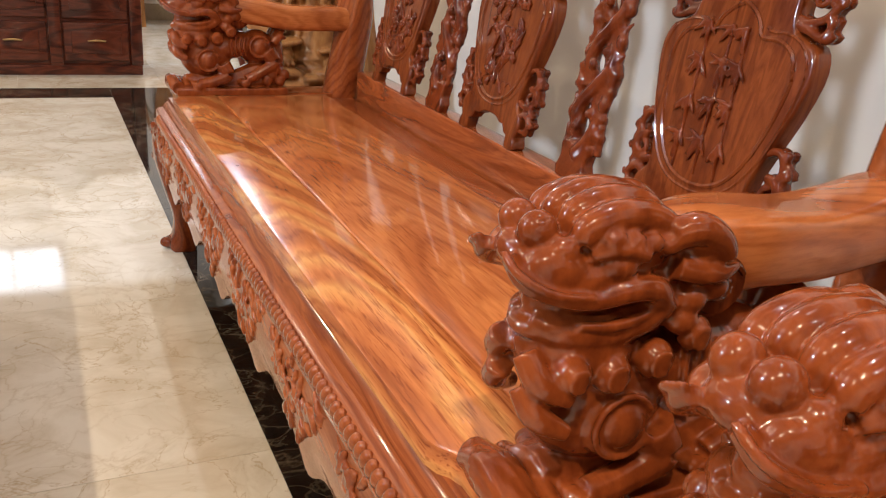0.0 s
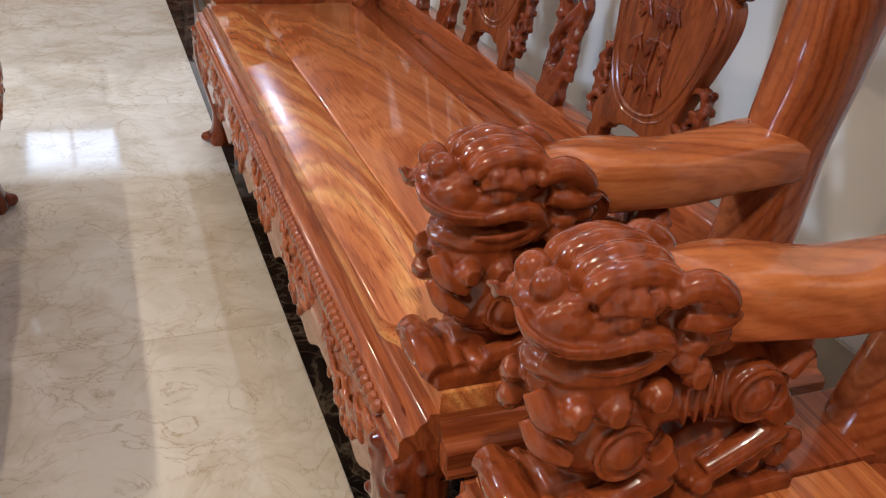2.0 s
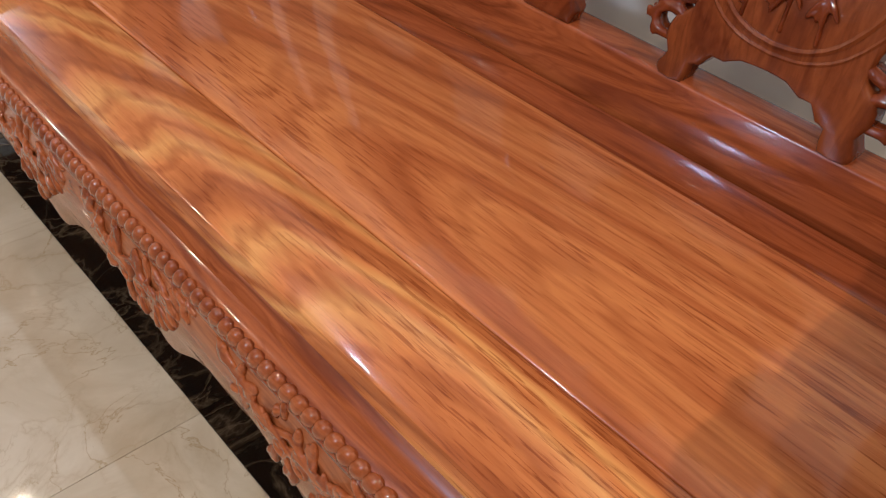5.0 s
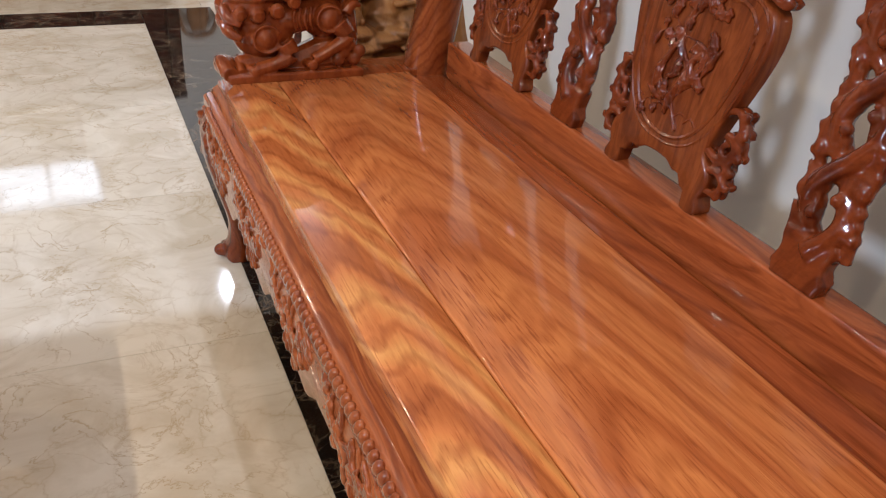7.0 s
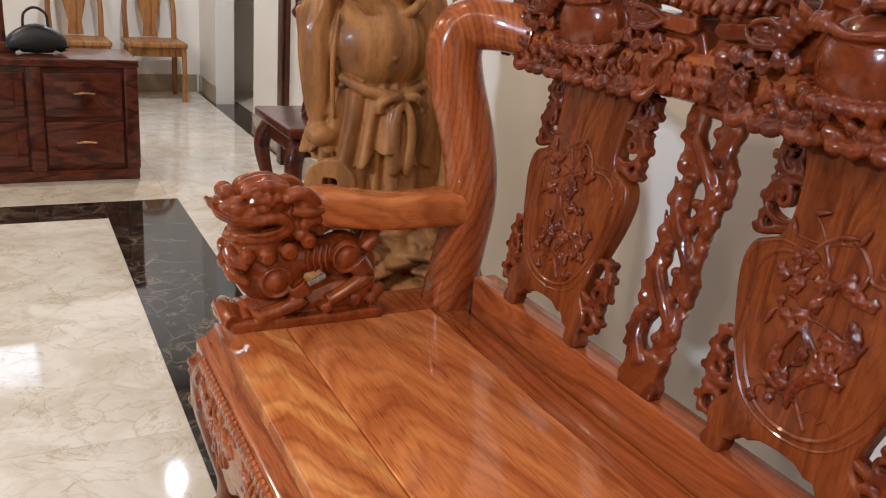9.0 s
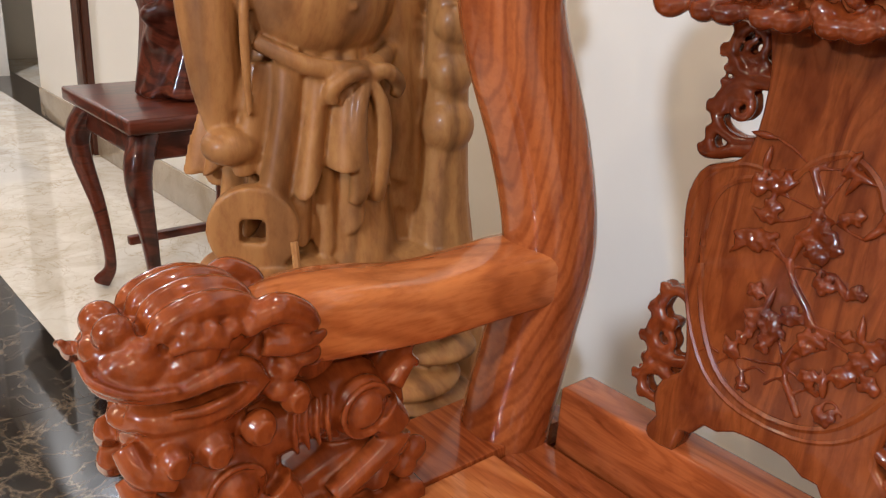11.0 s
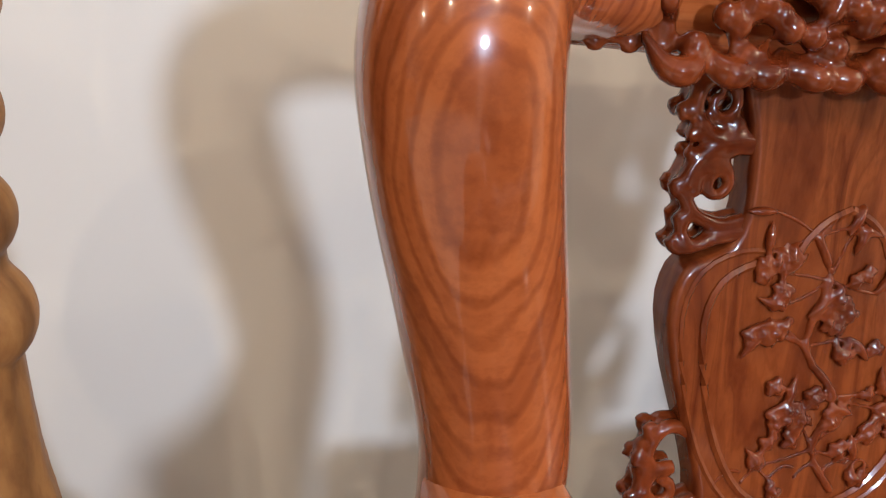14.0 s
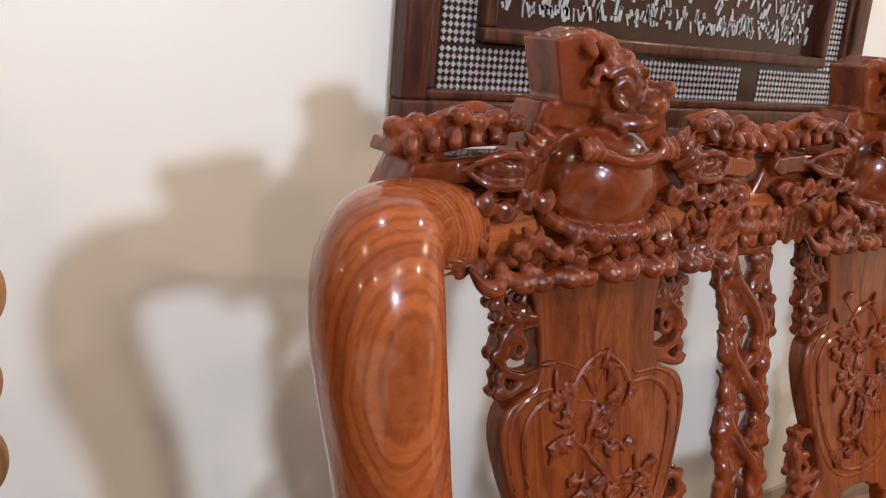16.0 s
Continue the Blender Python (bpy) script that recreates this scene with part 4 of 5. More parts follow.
def moulding_bm(length):
    """The stepped frame between the seat and the rope, along y."""
    prof = [(0.02, 0.468), (-0.012, 0.468), (-0.014, 0.458), (-0.024, 0.452), (-0.03, 0.441), (-0.044, 0.438), (-0.05, 0.432), (-0.05, 0.408), (-0.056, 0.404), (-0.056, 0.398), (0.02, 0.398)]
    return prism(prof, lambda u, v, w: Vector((u, w, v)), length)


def post_mesh():
    """The far post, from the seat to the crest; y measured from the post's foot."""
    way = [(0.505, 0.012, 0.44, 0.06, 0.06), (0.512, 0.008, 0.52, 0.058, 0.058), (0.53, 0.0, 0.64, 0.056, 0.056), (0.542, -0.004, 0.76, 0.056, 0.057), (0.534, 0.022, 0.88, 0.058, 0.059),
           (0.512, 0.055, 1.0, 0.06, 0.06), (0.51, 0.066, 1.07, 0.06, 0.06), (0.535, 0.05, 1.115, 0.057, 0.058), (0.585, -0.01, 1.12, 0.053, 0.053), (0.63, -0.09, 1.108, 0.049, 0.049)]
    return sweep(way, 9, 28, 2.3, (0, 1, 0.001))


def mirrored(bm):
    for v in bm.verts:
        v.co.y = -v.co.y
    return bm


POSTS = {1: finish(post_mesh(), post_wood), -1: finish(mirrored(post_mesh()), post_wood)}
def arm_mesh(splay, drop):
    """An armrest from the lion to the post; splay: how far its back end stands aside, drop: how far it sinks there."""
    way = [(0.12, 0.236, 0.034, 0.03), (0.17, 0.244, 0.047, 0.037), (0.23, 0.243, 0.053, 0.039), (0.33, 0.233, 0.05, 0.037), (0.42, 0.236, 0.05, 0.037), (0.48, 0.24, 0.054, 0.038), (0.53, 0.24, 0.054, 0.038)]
    return finish(sweep([(u, splay * (u - 0.12) / 0.41, z - drop * (u - 0.12) / 0.41, w, h) for u, z, w, h in way], 8, 24, 4.5), arm_wood)


ARMS = {-1: arm_mesh(0.042, -0.006), 1: arm_mesh(-0.008, 0.016)}


def arm_scroll_mesh():
    bm = bmesh.new()
    bmesh.ops.create_cone(bm, cap_ends=True, segments=28, radius1=0.034, radius2=0.034, depth=0.09, matrix=pose(0.178, 0, 0.225, 90))
    bmesh.ops.bevel(bm, geom=[e for e in bm.edges if len(e.link_faces) == 2 and e.calc_face_angle() > 1], offset=0.006, segments=3, affect="EDGES")
    for s in (-1, 1):
        limb(bm, [(0.178 + q[0], 0.046 * s, 0.225 + q[1], 0.003) for q in spiral(0, 0, 0.025, 1.2, 0.4)], 6, 2)
    return finish(bm, carve_wood)


ARM_SCROLL = arm_scroll_mesh()


def seat_furniture(name, label, category, ya, yb, centres, splats, reliefs):
    """A carved seat with back along +x, from ya to yb."""
    it = thing(name, label, category, "carved rosewood suite", at=(0.25, (ya + yb) / 2, 0))
    inv = Matrix.Translation((-0.25, -(ya + yb) / 2, 0))

    def put(pname, bm, material, y=0.0, x=0.0, z=0.0, parent=None, plabel="", turn=0.0):
        ob = part(pname, bm, material, parent or it, plabel)
        ob.matrix_local = (inv if parent is None else Matrix.Identity(4)) @ pose(x, y, z, 0, 0, turn)
        return ob

    length = yb - ya
    # seat boards
    j = 0.17
    front = [(0.107, ya), (0.107, yb), (0.0, yb), (0.0, yb - j + 0.03), (-0.006, yb - j + 0.012), (-0.016, yb - j), (-0.022, yb - j - 0.02),
             (-0.022, ya + j + 0.02), (-0.016, ya + j), (-0.006, ya + j - 0.012), (0.0, ya + j - 0.03), (0.0, ya)]
    put("front_plank", prism(front, lambda u, v, w: Vector((u, v, 0.468 + w)), SEAT - 0.468, 0.005), front_wood, plabel="front plank with flame-like grain")
    put("seat_panel", box(0.1085, 0.446, ya + 0.1215, yb - 0.1215, 0.468, SEAT - 0.0005, 0.006, 3), seat_wood, plabel="wide plank with fine grain and knots")
    put("back_plank", box(0.4485, 0.532, ya + 0.1215, yb - 0.1215, 0.466, SEAT - 0.012, 0.004), rail_wood)
    for y0, y1 in ((ya, ya + 0.12), (yb - 0.12, yb)):
        put("end_board", box(0.1085, 0.6, y0, y1, 0.466, SEAT + 0.001, 0.004), rail_wood)
    # frame below
    put("moulding", moulding_bm(length - 0.004), rose_wood, ya + 0.002)
    put("rope_moulding", rope_bm(length - 0.16), rose_wood, ya + 0.08)
    board, leaves = apron_mesh(length - 0.12, int(length * 100))
    apron = put("apron", board, apron_wood, ya + 0.06)
    for leaf in leaves:
        put("leaf_carving", leaf, rose_wood, parent=apron)
    board2, leaves2 = apron_mesh(0.52, 7)
    for y, turn, x in ((ya, 90, 0.56), (yb, -90, 0.04)):
        put("side_moulding", moulding_bm(0.6), rose_wood, y + (0.012 if turn > 0 else -0.012), 0.6 if turn > 0 else 0.0, turn=turn)
        side = put("side_apron", board2, rose_wood, y + (0.025 if turn > 0 else -0.025), x, turn=turn)
        for leaf in leaves2:
            put("leaf_carving", leaf, rose_wood, parent=side)
    for (sx, sy), mesh in LEGS.items():
        put("leg", mesh, carve_wood, yb - 0.065 if sy > 0 else ya + 0.065, 0.012 if sx < 0 else 0.55, plabel="bowed leg with a clawed foot")
    put("seat_underside", box(0.02, 0.58, ya + 0.02, yb - 0.02, 0.42, 0.462), rose_wood)
    put("back_rail", box(0.5385, 0.596, ya + 0.14, yb - 0.14, 0.44, 0.5735, 0.006, 3), rail_wood)
    # ends
    for s, y, lion_y in ((-1, ya + 0.108, ya + 0.066), (1, yb - 0.085, yb - 0.077)):
        put("post", POSTS[s], post_wood, y)
        put("lion_carving", LION, lion_wood, lion_y, 0, SEAT, plabel="carved crouching lion under the arm")
        arm = put("armrest", ARMS[s], arm_wood, lion_y, 0, SEAT)
        put("scroll", ARM_SCROLL, carve_wood, parent=arm)
    y0, y1 = ya + 0.108, yb - 0.085
    put("crest_beam", sweep([(0.632, y0 + 0.05, 1.105, 0.045, 0.047), (0.645, y0 + 0.25, 1.098, 0.042, 0.048), (0.65, (y0 + y1) / 2, 1.098, 0.042, 0.048), (0.645, y1 - 0.25, 1.098, 0.042, 0.048), (0.632, y1 - 0.05, 1.105, 0.045, 0.047)], 8, 20, 2.6), rose_wood)
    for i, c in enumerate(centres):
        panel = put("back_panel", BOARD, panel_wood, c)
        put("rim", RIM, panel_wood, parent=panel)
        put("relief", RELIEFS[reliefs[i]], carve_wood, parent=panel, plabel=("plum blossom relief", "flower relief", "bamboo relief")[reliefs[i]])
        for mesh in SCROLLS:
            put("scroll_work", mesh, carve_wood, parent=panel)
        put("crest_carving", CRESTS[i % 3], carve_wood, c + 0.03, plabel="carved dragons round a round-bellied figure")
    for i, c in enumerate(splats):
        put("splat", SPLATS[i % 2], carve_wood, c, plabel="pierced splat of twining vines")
    return it


bench = seat_furniture("carved_bench", "long glossy rosewood bench with carved back and lion arms", "bench", 0.0, 2.17, [1.765, 1.165, 0.495], [1.462, 0.82], [0, 1, 2])
chair = seat_furniture("carved_armchair", "glossy rosewood armchair with carved lion arms beside the bench", "armchair", -1.0, -0.12, [-0.56], [], [1])

# ---- coffee table ----
table = thing("coffee_table", "carved rosewood coffee table with a glass top", "table", "carved rosewood suite", at=(-1.05, 1.0, 0))
TX0, TX1, TY0, TY1 = -1.46, -0.66, 0.25, 1.72


def table_part(name, bm, material, x=0.0, y=0.0, z=0.0, turn=0.0, label="", parent=None):
    ob = part(name, bm, material, parent or table, label)
    ob.matrix_local = (Matrix.Translation((1.05, -1.0, 0)) if parent is None else Matrix.Identity(4)) @ pose(x, y, z, 0, 0, turn)
    return ob


table_part("tabletop", box(TX0, TX1, TY0, TY1, 0.535, 0.575, 0.008, 3), rose_wood)
table_part("glass_top", box(TX0 + 0.01, TX1 - 0.01, TY0 + 0.01, TY1 - 0.01, 0.577, 0.587, 0.003), table_glass, label="clear glass sheet")
length = TY1 - TY0
table_part("moulding", moulding_bm(length), rose_wood, TX1, TY1, 0.067, 180)
table_part("rope_moulding", rope_bm(length - 0.1), carve_wood, TX1, TY1 - 0.05, 0.067, 180)
board, leaves = apron_mesh(length - 0.1, 77)
apron = table_part("apron", board, rose_wood, TX1, TY1 - 0.05, 0.067, 180)
for leaf in leaves:
    table_part("leaf_carving", leaf, carve_wood, parent=apron)
width = TX1 - TX0
board2, leaves2 = apron_mesh(width - 0.08, 78)
for x, y, turn in ((TX1 - 0.04, TY0, 90), (TX0 + 0.04, TY1, -90)):
    a = table_part("side_apron", board2, rose_wood, x, y, 0.067, turn)
    for leaf in leaves2:
        table_part("leaf_carving", leaf, carve_wood, parent=a)
for (sx, sy), mesh in LEGS.items():
    table_part("leg", mesh, carve_wood, TX0 + 0.03 if sx < 0 else TX1 - 0.03, TY0 + 0.03 if sy < 0 else TY1 - 0.03, label="bowed leg with a clawed foot").scale = (1, 1, 1.13)


# ---- wooden statue ----
def statue_mesh():
    r = random.Random(11)
    bm = bmesh.new()
    cx, cy = 0.52, 2.65
    # rock base
    for i in range(60):
        a, q = r.uniform(0, 6.28), r.random() ** 0.5
        ball(bm, (cx + 0.06 + 0.25 * q * math.cos(a), cy + 0.04 + 0.19 * q * math.sin(a), r.uniform(0.03, 0.5 - 0.2 * q)), (r.uniform(0.04, 0.08), r.uniform(0.04, 0.08), r.uniform(0.02, 0.06)), (r.uniform(-40, 40), r.uniform(-40, 40), 0))
    limb(bm, [(cx + 0.05, cy + 0.04, 0.0, 0.24), (cx + 0.03, cy + 0.04, 0.22, 0.19), (cx, cy + 0.03, 0.52, 0.13)], 16)
    # skirt, belly, chest, head
    limb(bm, [(cx, cy, 0.5, 0.11), (cx, cy, 0.64, 0.12), (cx, cy, 0.8, 0.135), (cx, cy, 0.93, 0.14)], 20)
    ball(bm, (cx - 0.01, cy - 0.03, 1.02), (0.15, 0.15, 0.135), (0, 0, 0), 4)
    ball(bm, (cx, cy + 0.01, 1.18), (0.15, 0.11, 0.11), (0, 0, 0), 3)
    ball(bm, (cx - 0.01, cy, 1.36), (0.075, 0.075, 0.09), (0, 0, 0), 3)
    for s in (-1, 1):
        ball(bm, (cx - 0.01 + 0.062 * s, cy - 0.075, 1.17), (0.052, 0.04, 0.04), (0, 0, 0), 3)
        limb(bm, [(cx + 0.13 * s, cy + 0.01, 1.22, 0.05), (cx + 0.17 * s, cy, 1.1, 0.048), (cx + 0.155 * s, cy - 0.03, 0.97, 0.042), (cx + 0.14 * s, cy - 0.06, 0.84, 0.035)])
    # feet on flat ledges of rock
    for fx, fy, fz in ((0.6, 2.45, 0.535), (0.4, 2.47, 0.545)):
        ball(bm, (fx + 0.01, fy + 0.02, fz + 0.008), (0.05, 0.06, 0.045), (0, 0, 0), 3)
        ball(bm, (fx, fy - 0.02, fz - 0.008), (0.05, 0.05, 0.03), (0, 0, 0), 3)
        for k in range(5):
            ball(bm, (fx + (k - 2) * 0.02, fy - 0.062 + 0.005 * abs(k - 1), fz - 0.016), (0.0105, 0.018, 0.012), (0, 0, 0), 2)
        ball(bm, (fx + 0.01, fy + 0.02, fz + 0.05), (0.085, 0.05, 0.016), (6, -8, 0), 3)
        limb(bm, [(fx - 0.06, fy - 0.02, fz + 0.035, 0.009), (fx + 0.01, fy - 0.034, fz + 0.046, 0.009), (fx + 0.08, fy - 0.02, fz + 0.056, 0.01)])
        for k in range(4):
            ball(bm, (fx + 0.03 * math.sin(2.1 * k), fy - 0.035 - 0.02 * k, fz - 0.042 - 0.036 * k), (0.09, 0.075, 0.02), (r.uniform(-8, 8), r.uniform(-8, 8), 0), 3)
    for k in range(5):
        ball(bm, (0.5 - 0.05 * k, 2.44 + 0.01 * k, 0.47 - 0.045 * k), (0.1, 0.085, 0.024), (r.uniform(-10, 10), r.uniform(-10, 10), 0), 3)
    limb(bm, [(0.54, 2.52, 0.0, 0.21), (0.54, 2.52, 0.25, 0.18), (0.55, 2.53, 0.46, 0.125), (0.55, 2.56, 0.6, 0.1), (0.55, 2.6, 0.8, 0.1)], 18)
    # robe that hangs beside the gourds
    for x, y, low in ((0.6, 2.555, 0.61), (0.645, 2.535, 0.66), (0.555, 2.55, 0.64)):
        limb(bm, [(x, y + 0.02, 1.0, 0.035), (x - 0.006, y, 0.85, 0.034), (x + 0.006, y, 0.72, 0.036), (x, y - 0.005, low, 0.032)], 12)
    limb(bm, [(0.67, 2.55, 0.3, 0.08), (0.67, 2.55, 0.6, 0.06), (0.665, 2.55, 0.8, 0.05), (0.66, 2.56, 1.0, 0.04)], 14)
    limb(bm, [(0.6, 2.62, 0.4, 0.1), (0.6, 2.6, 0.6, 0.085), (0.61, 2.6, 0.9, 0.08)], 14)
    for i in range(15):
        a = -1.2 + 2.4 * i / 14
        ball(bm, (cx - 0.01 + 0.095 * math.sin(a), cy - 0.13, 1.17 - 0.07 * math.cos(a)), 0.015)
    ball(bm, (cx - 0.01, cy - 0.175, 1.0), 0.009)
    # sash tied in a bow over the skirt
    limb(bm, [(cx - 0.13, cy - 0.1, 0.945, 0.012), (cx - 0.07, cy - 0.148, 0.915, 0.015), (cx - 0.0, cy - 0.165, 0.905, 0.016), (cx + 0.06, cy - 0.15, 0.912, 0.015), (cx + 0.13, cy - 0.1, 0.945, 0.012)], 12)
    for s in (-1, 1):
        limb(bm, [(cx + 0.02, cy - 0.172, 0.9, 0.012), (cx + 0.02 + 0.03 * s, cy - 0.182, 0.905, 0.013), (cx + 0.02 + 0.062 * s, cy - 0.172, 0.882, 0.013), (cx + 0.02 + 0.056 * s, cy - 0.17, 0.86, 0.009)], 10)
        limb(bm, [(cx + 0.02, cy - 0.172, 0.895, 0.011), (cx + 0.02 + 0.018 * s, cy - 0.184, 0.86, 0.013), (cx + 0.02 + 0.024 * s, cy - 0.188, 0.8, 0.015), (cx + 0.02 + 0.016 * s, cy - 0.186, 0.73, 0.017), (cx + 0.02 + 0.022 * s, cy - 0.18, 0.7, 0.012)], 12)
        # sleeves that fall from the arms
        limb(bm, [(cx + 0.14 * s, cy - 0.02, 1.2, 0.035), (cx + 0.17 * s, cy - 0.035, 1.05, 0.048), (cx + 0.168 * s, cy - 0.05, 0.9, 0.042), (cx + 0.165 * s, cy - 0.06, 0.8, 0.022)], 14)
        limb(bm, [(cx + 0.135 * s, cy - 0.1, 1.1, 0.006), (cx + 0.15 * s, cy - 0.108, 0.98, 0.008), (cx + 0.145 * s, cy - 0.11, 0.84, 0.006)], 8)
    ball(bm, (cx - 0.165, cy - 0.085, 0.79), (0.045, 0.04, 0.03), (0, 0, 0), 3)
    # two layers of pleated cloth with a scalloped, rolled hem
    for radius, top, base_low, wave, depth, phase in ((0.15, 0.93, 0.645, 21, 0.015, 0.4), (0.166, 0.915, 0.72, 17, 0.0185, 1.7)):
        grid = []
        rows_z, cols = 26, 220
        for j in range(rows_z + 1):
            f = j / rows_z
            ring = []
            for i in range(cols + 1):
                a = -1.75 + 3.5 * i / cols
                fold = 2.0 * abs(math.sin(0.5 * wave * a + phase + 0.9 * math.sin(2.3 * a + 2.0 * f))) ** 0.8 - 1.2 + 0.35 * math.sin(1.7 * a * wave / 4 + 1.2)
                low = base_low + 0.026 * math.sin(0.33 * wave * a + phase) - 0.012 * fold + 0.022 * math.sin(2.6 * a + phase) + 0.05 * abs(a) / 1.75
                q = radius - 0.016 * (1 - f) + 0.012 * f * f + depth * (0.25 + 0.75 * f ** 0.7) * fold
                z = top + (low - top) * f + 0.012 * fold * math.sin(math.pi * f)
                ring.append((cx + q * math.sin(a), cy - 0.01 - q * math.cos(a), z, a))
            grid.append(ring)
        outer = [[bm.verts.new(p[:3]) for p in ring] for ring in grid]
        inner = [[bm.verts.new((p[0] - 0.016 * math.sin(p[3]), p[1] + 0.016 * math.cos(p[3]), p[2])) for p in ring] for ring in grid]
        for j in range(rows_z):
            for i in range(cols):
                bm.faces.new((outer[j][i], outer[j][i + 1], outer[j + 1][i + 1], outer[j + 1][i]))
                bm.faces.new((inner[j][i], inner[j + 1][i], inner[j + 1][i + 1], inner[j][i + 1]))
            for i in (0, cols):
                bm.faces.new((outer[j][i], outer[j + 1][i], inner[j + 1][i], inner[j][i]))
        for i in range(cols):
            for j in (0, rows_z):
                bm.faces.new((outer[j][i], outer[j][i + 1], inner[j][i + 1], inner[j][i]))
    limb(bm, [(cx - 0.005, cy - 0.02, 0.92, 0.11), (cx - 0.005, cy - 0.02, 0.8, 0.122), (cx - 0.005, cy - 0.02, 0.7, 0.12), (cx, cy - 0.01, 0.62, 0.1)], 24)
    # coin and drum
    ca, sa = math.cos(radians(-35)), math.sin(radians(-35))
    ring = []
    for i in range(32):
        a = 2 * math.pi * i / 32
        c, d = math.cos(a), math.sin(a)
        hole = 0.019 / max(abs(c), abs(d))
        ring.append([bm.verts.new((cx - 0.15 + q * c * ca - w * sa, cy - 0.125 + q * c * sa + w * ca, 0.667 + q * d)) for q, w in ((0.07, -0.016), (0.07, 0.016), (hole, 0.016), (hole, -0.016))])
    for i in range(32):
        for k in range(4):
            bm.faces.new((ring[i][k], ring[i][(k + 1) % 4], ring[(i + 1) % 32][(k + 1) % 4], ring[(i + 1) % 32][k]))
    bmesh.ops.create_cone(bm, cap_ends=True, segments=28, radius1=0.075, radius2=0.085, depth=0.12, matrix=pose(cx - 0.14, cy - 0.11, 0.545))
    # round gourds at the wall side
    for z, q in ((0.82, 0.046), (0.905, 0.038), (0.985, 0.036), (1.07, 0.042), (1.16, 0.036), (1.25, 0.044), (1.34, 0.036)):
        ball(bm, (0.7, 2.468, z - 0.012), (q, q, q * 1.08), (0, 0, 0), 3)
    limb(bm, [(0.71, 2.5, 0.0, 0.17), (0.705, 2.48, 0.3, 0.135), (0.705, 2.475, 0.47, 0.085), (0.71, 2.48, 0.6, 0.06), (0.705, 2.48, 0.78, 0.042), (0.7, 2.49, 1.4, 0.025)], 12)
    limb(bm, [(0.62, 2.6, 1.2, 0.05), (0.67, 2.56, 1.0, 0.05), (0.66, 2.57, 0.8, 0.05)])
    return sculpt(bm, camphor_wood, 0.004, 1, 0.5)


tagged(new("wooden_statue", statue_mesh()), "large pale carved wooden statue of a round-bellied figure", "statue")


pencil = thing("pencil", "short wooden pencil with a red end, leaning on the statue", "pencil", at=(0.36, 2.37, 0.594))
part("shaft", sweep([(0.006, 0.03, 0.093, 0.006, 0.006), (0.004, 0.019, 0.06, 0.006, 0.006), (0.001, 0.007, 0.024, 0.006, 0.006)], 4, 8), camphor_wood, pencil)
part("tip", sweep([(0.001, 0.007, 0.024, 0.0072, 0.0072), (0.0, 0.003, 0.012, 0.0072, 0.0072), (0.0, 0.0, 0.002, 0.0066, 0.0066)], 4, 10), plain("red_paint", (0.5, 0.04, 0.04), 0.4), pencil, "red painted end")

# ---- side table with root carving ----
side = thing("side_table", "dark red wooden side table with curved legs", "table", at=(0.8, 3.72, 0))
part("tabletop", box(-0.26, 0.26, -0.25, 0.25, 0.58, 0.62, 0.01, 3), dark_wood, side)
part("apron", box(-0.22, 0.22, -0.21, 0.21, 0.5, 0.58, 0.01, 3), dark_wood, side)
for sx in (-1, 1):
    for sy in (-1, 1):
        part("leg", sweep([(0.2 * sx, 0.19 * sy, 0.57, 0.035, 0.035), (0.235 * sx, 0.225 * sy, 0.46, 0.032, 0.032), (0.2 * sx, 0.19 * sy, 0.25, 0.02, 0.02), (0.185 * sx, 0.18 * sy, 0.08, 0.016, 0.016), (0.21 * sx, 0.2 * sy, 0.015, 0.026, 0.018)], 6, 12, 3, (0, 1, 0)), dark_wood, side)
part("stretcher", box(-0.19, 0.19, -0.012, 0.012, 0.2, 0.225, 0.004), dark_wood, side)


def root_mesh():
    r = random.Random(15)
    bm = bmesh.new()
    for i in range(26):
        a = r.uniform(0, 6.28)
        h = r.uniform(0.25, 0.75)
        limb(bm, [(0.1 * math.cos(a), 0.1 * math.sin(a), 0.0, 0.05), (0.08 * math.cos(a + 0.6), 0.08 * math.sin(a + 0.6), h * 0.4, 0.04), (0.14 * math.cos(a + 1.2), 0.12 * math.sin(a + 1.2), h * 0.75, 0.03), (0.19 * math.cos(a + 1.5), 0.17 * math.sin(a + 1.5), h, 0.012)])
        ball(bm, (0.15 * math.cos(a + 1.2), 0.13 * math.sin(a + 1.2), h * 0.8), (0.045, 0.03, 0.04), (r.uniform(0, 90), 0, 0))
    return sculpt(bm, dark_wood, 0.009, 1)


ob = tagged(new("root_carving", root_mesh()), "dark red carved root sculpture standing on the side table", "sculpture")
ob.location = (0.82, 3.74, 0.62)

# ---- far cabinet ----
cabinet = thing("sideboard", "long dark reddish wooden sideboard with drawers", "cabinet", at=(-0.72, 5.45, 0))
CW, CH = 1.92, 0.64
part("body", box(-CW / 2 + 0.02, CW / 2 - 0.02, -0.2, 0.22, 0.03, CH - 0.04, 0.004), dark_wood, cabinet)
part("top", box(-CW / 2 - 0.01, CW / 2 + 0.01, -0.245, 0.24, CH - 0.04, CH, 0.01, 3), dark_wood, cabinet)
part("plinth", box(-CW / 2, CW / 2, -0.225, 0.22, 0.0, 0.06, 0.006), dark_wood, cabinet)
for i in range(5):
    x = -CW / 2 + 0.03 + i * (CW - 0.06) / 4
    part("stile", box(x - 0.035, x + 0.035, -0.228, -0.198, 0.06, CH - 0.04, 0.005), dark_wood, cabinet)
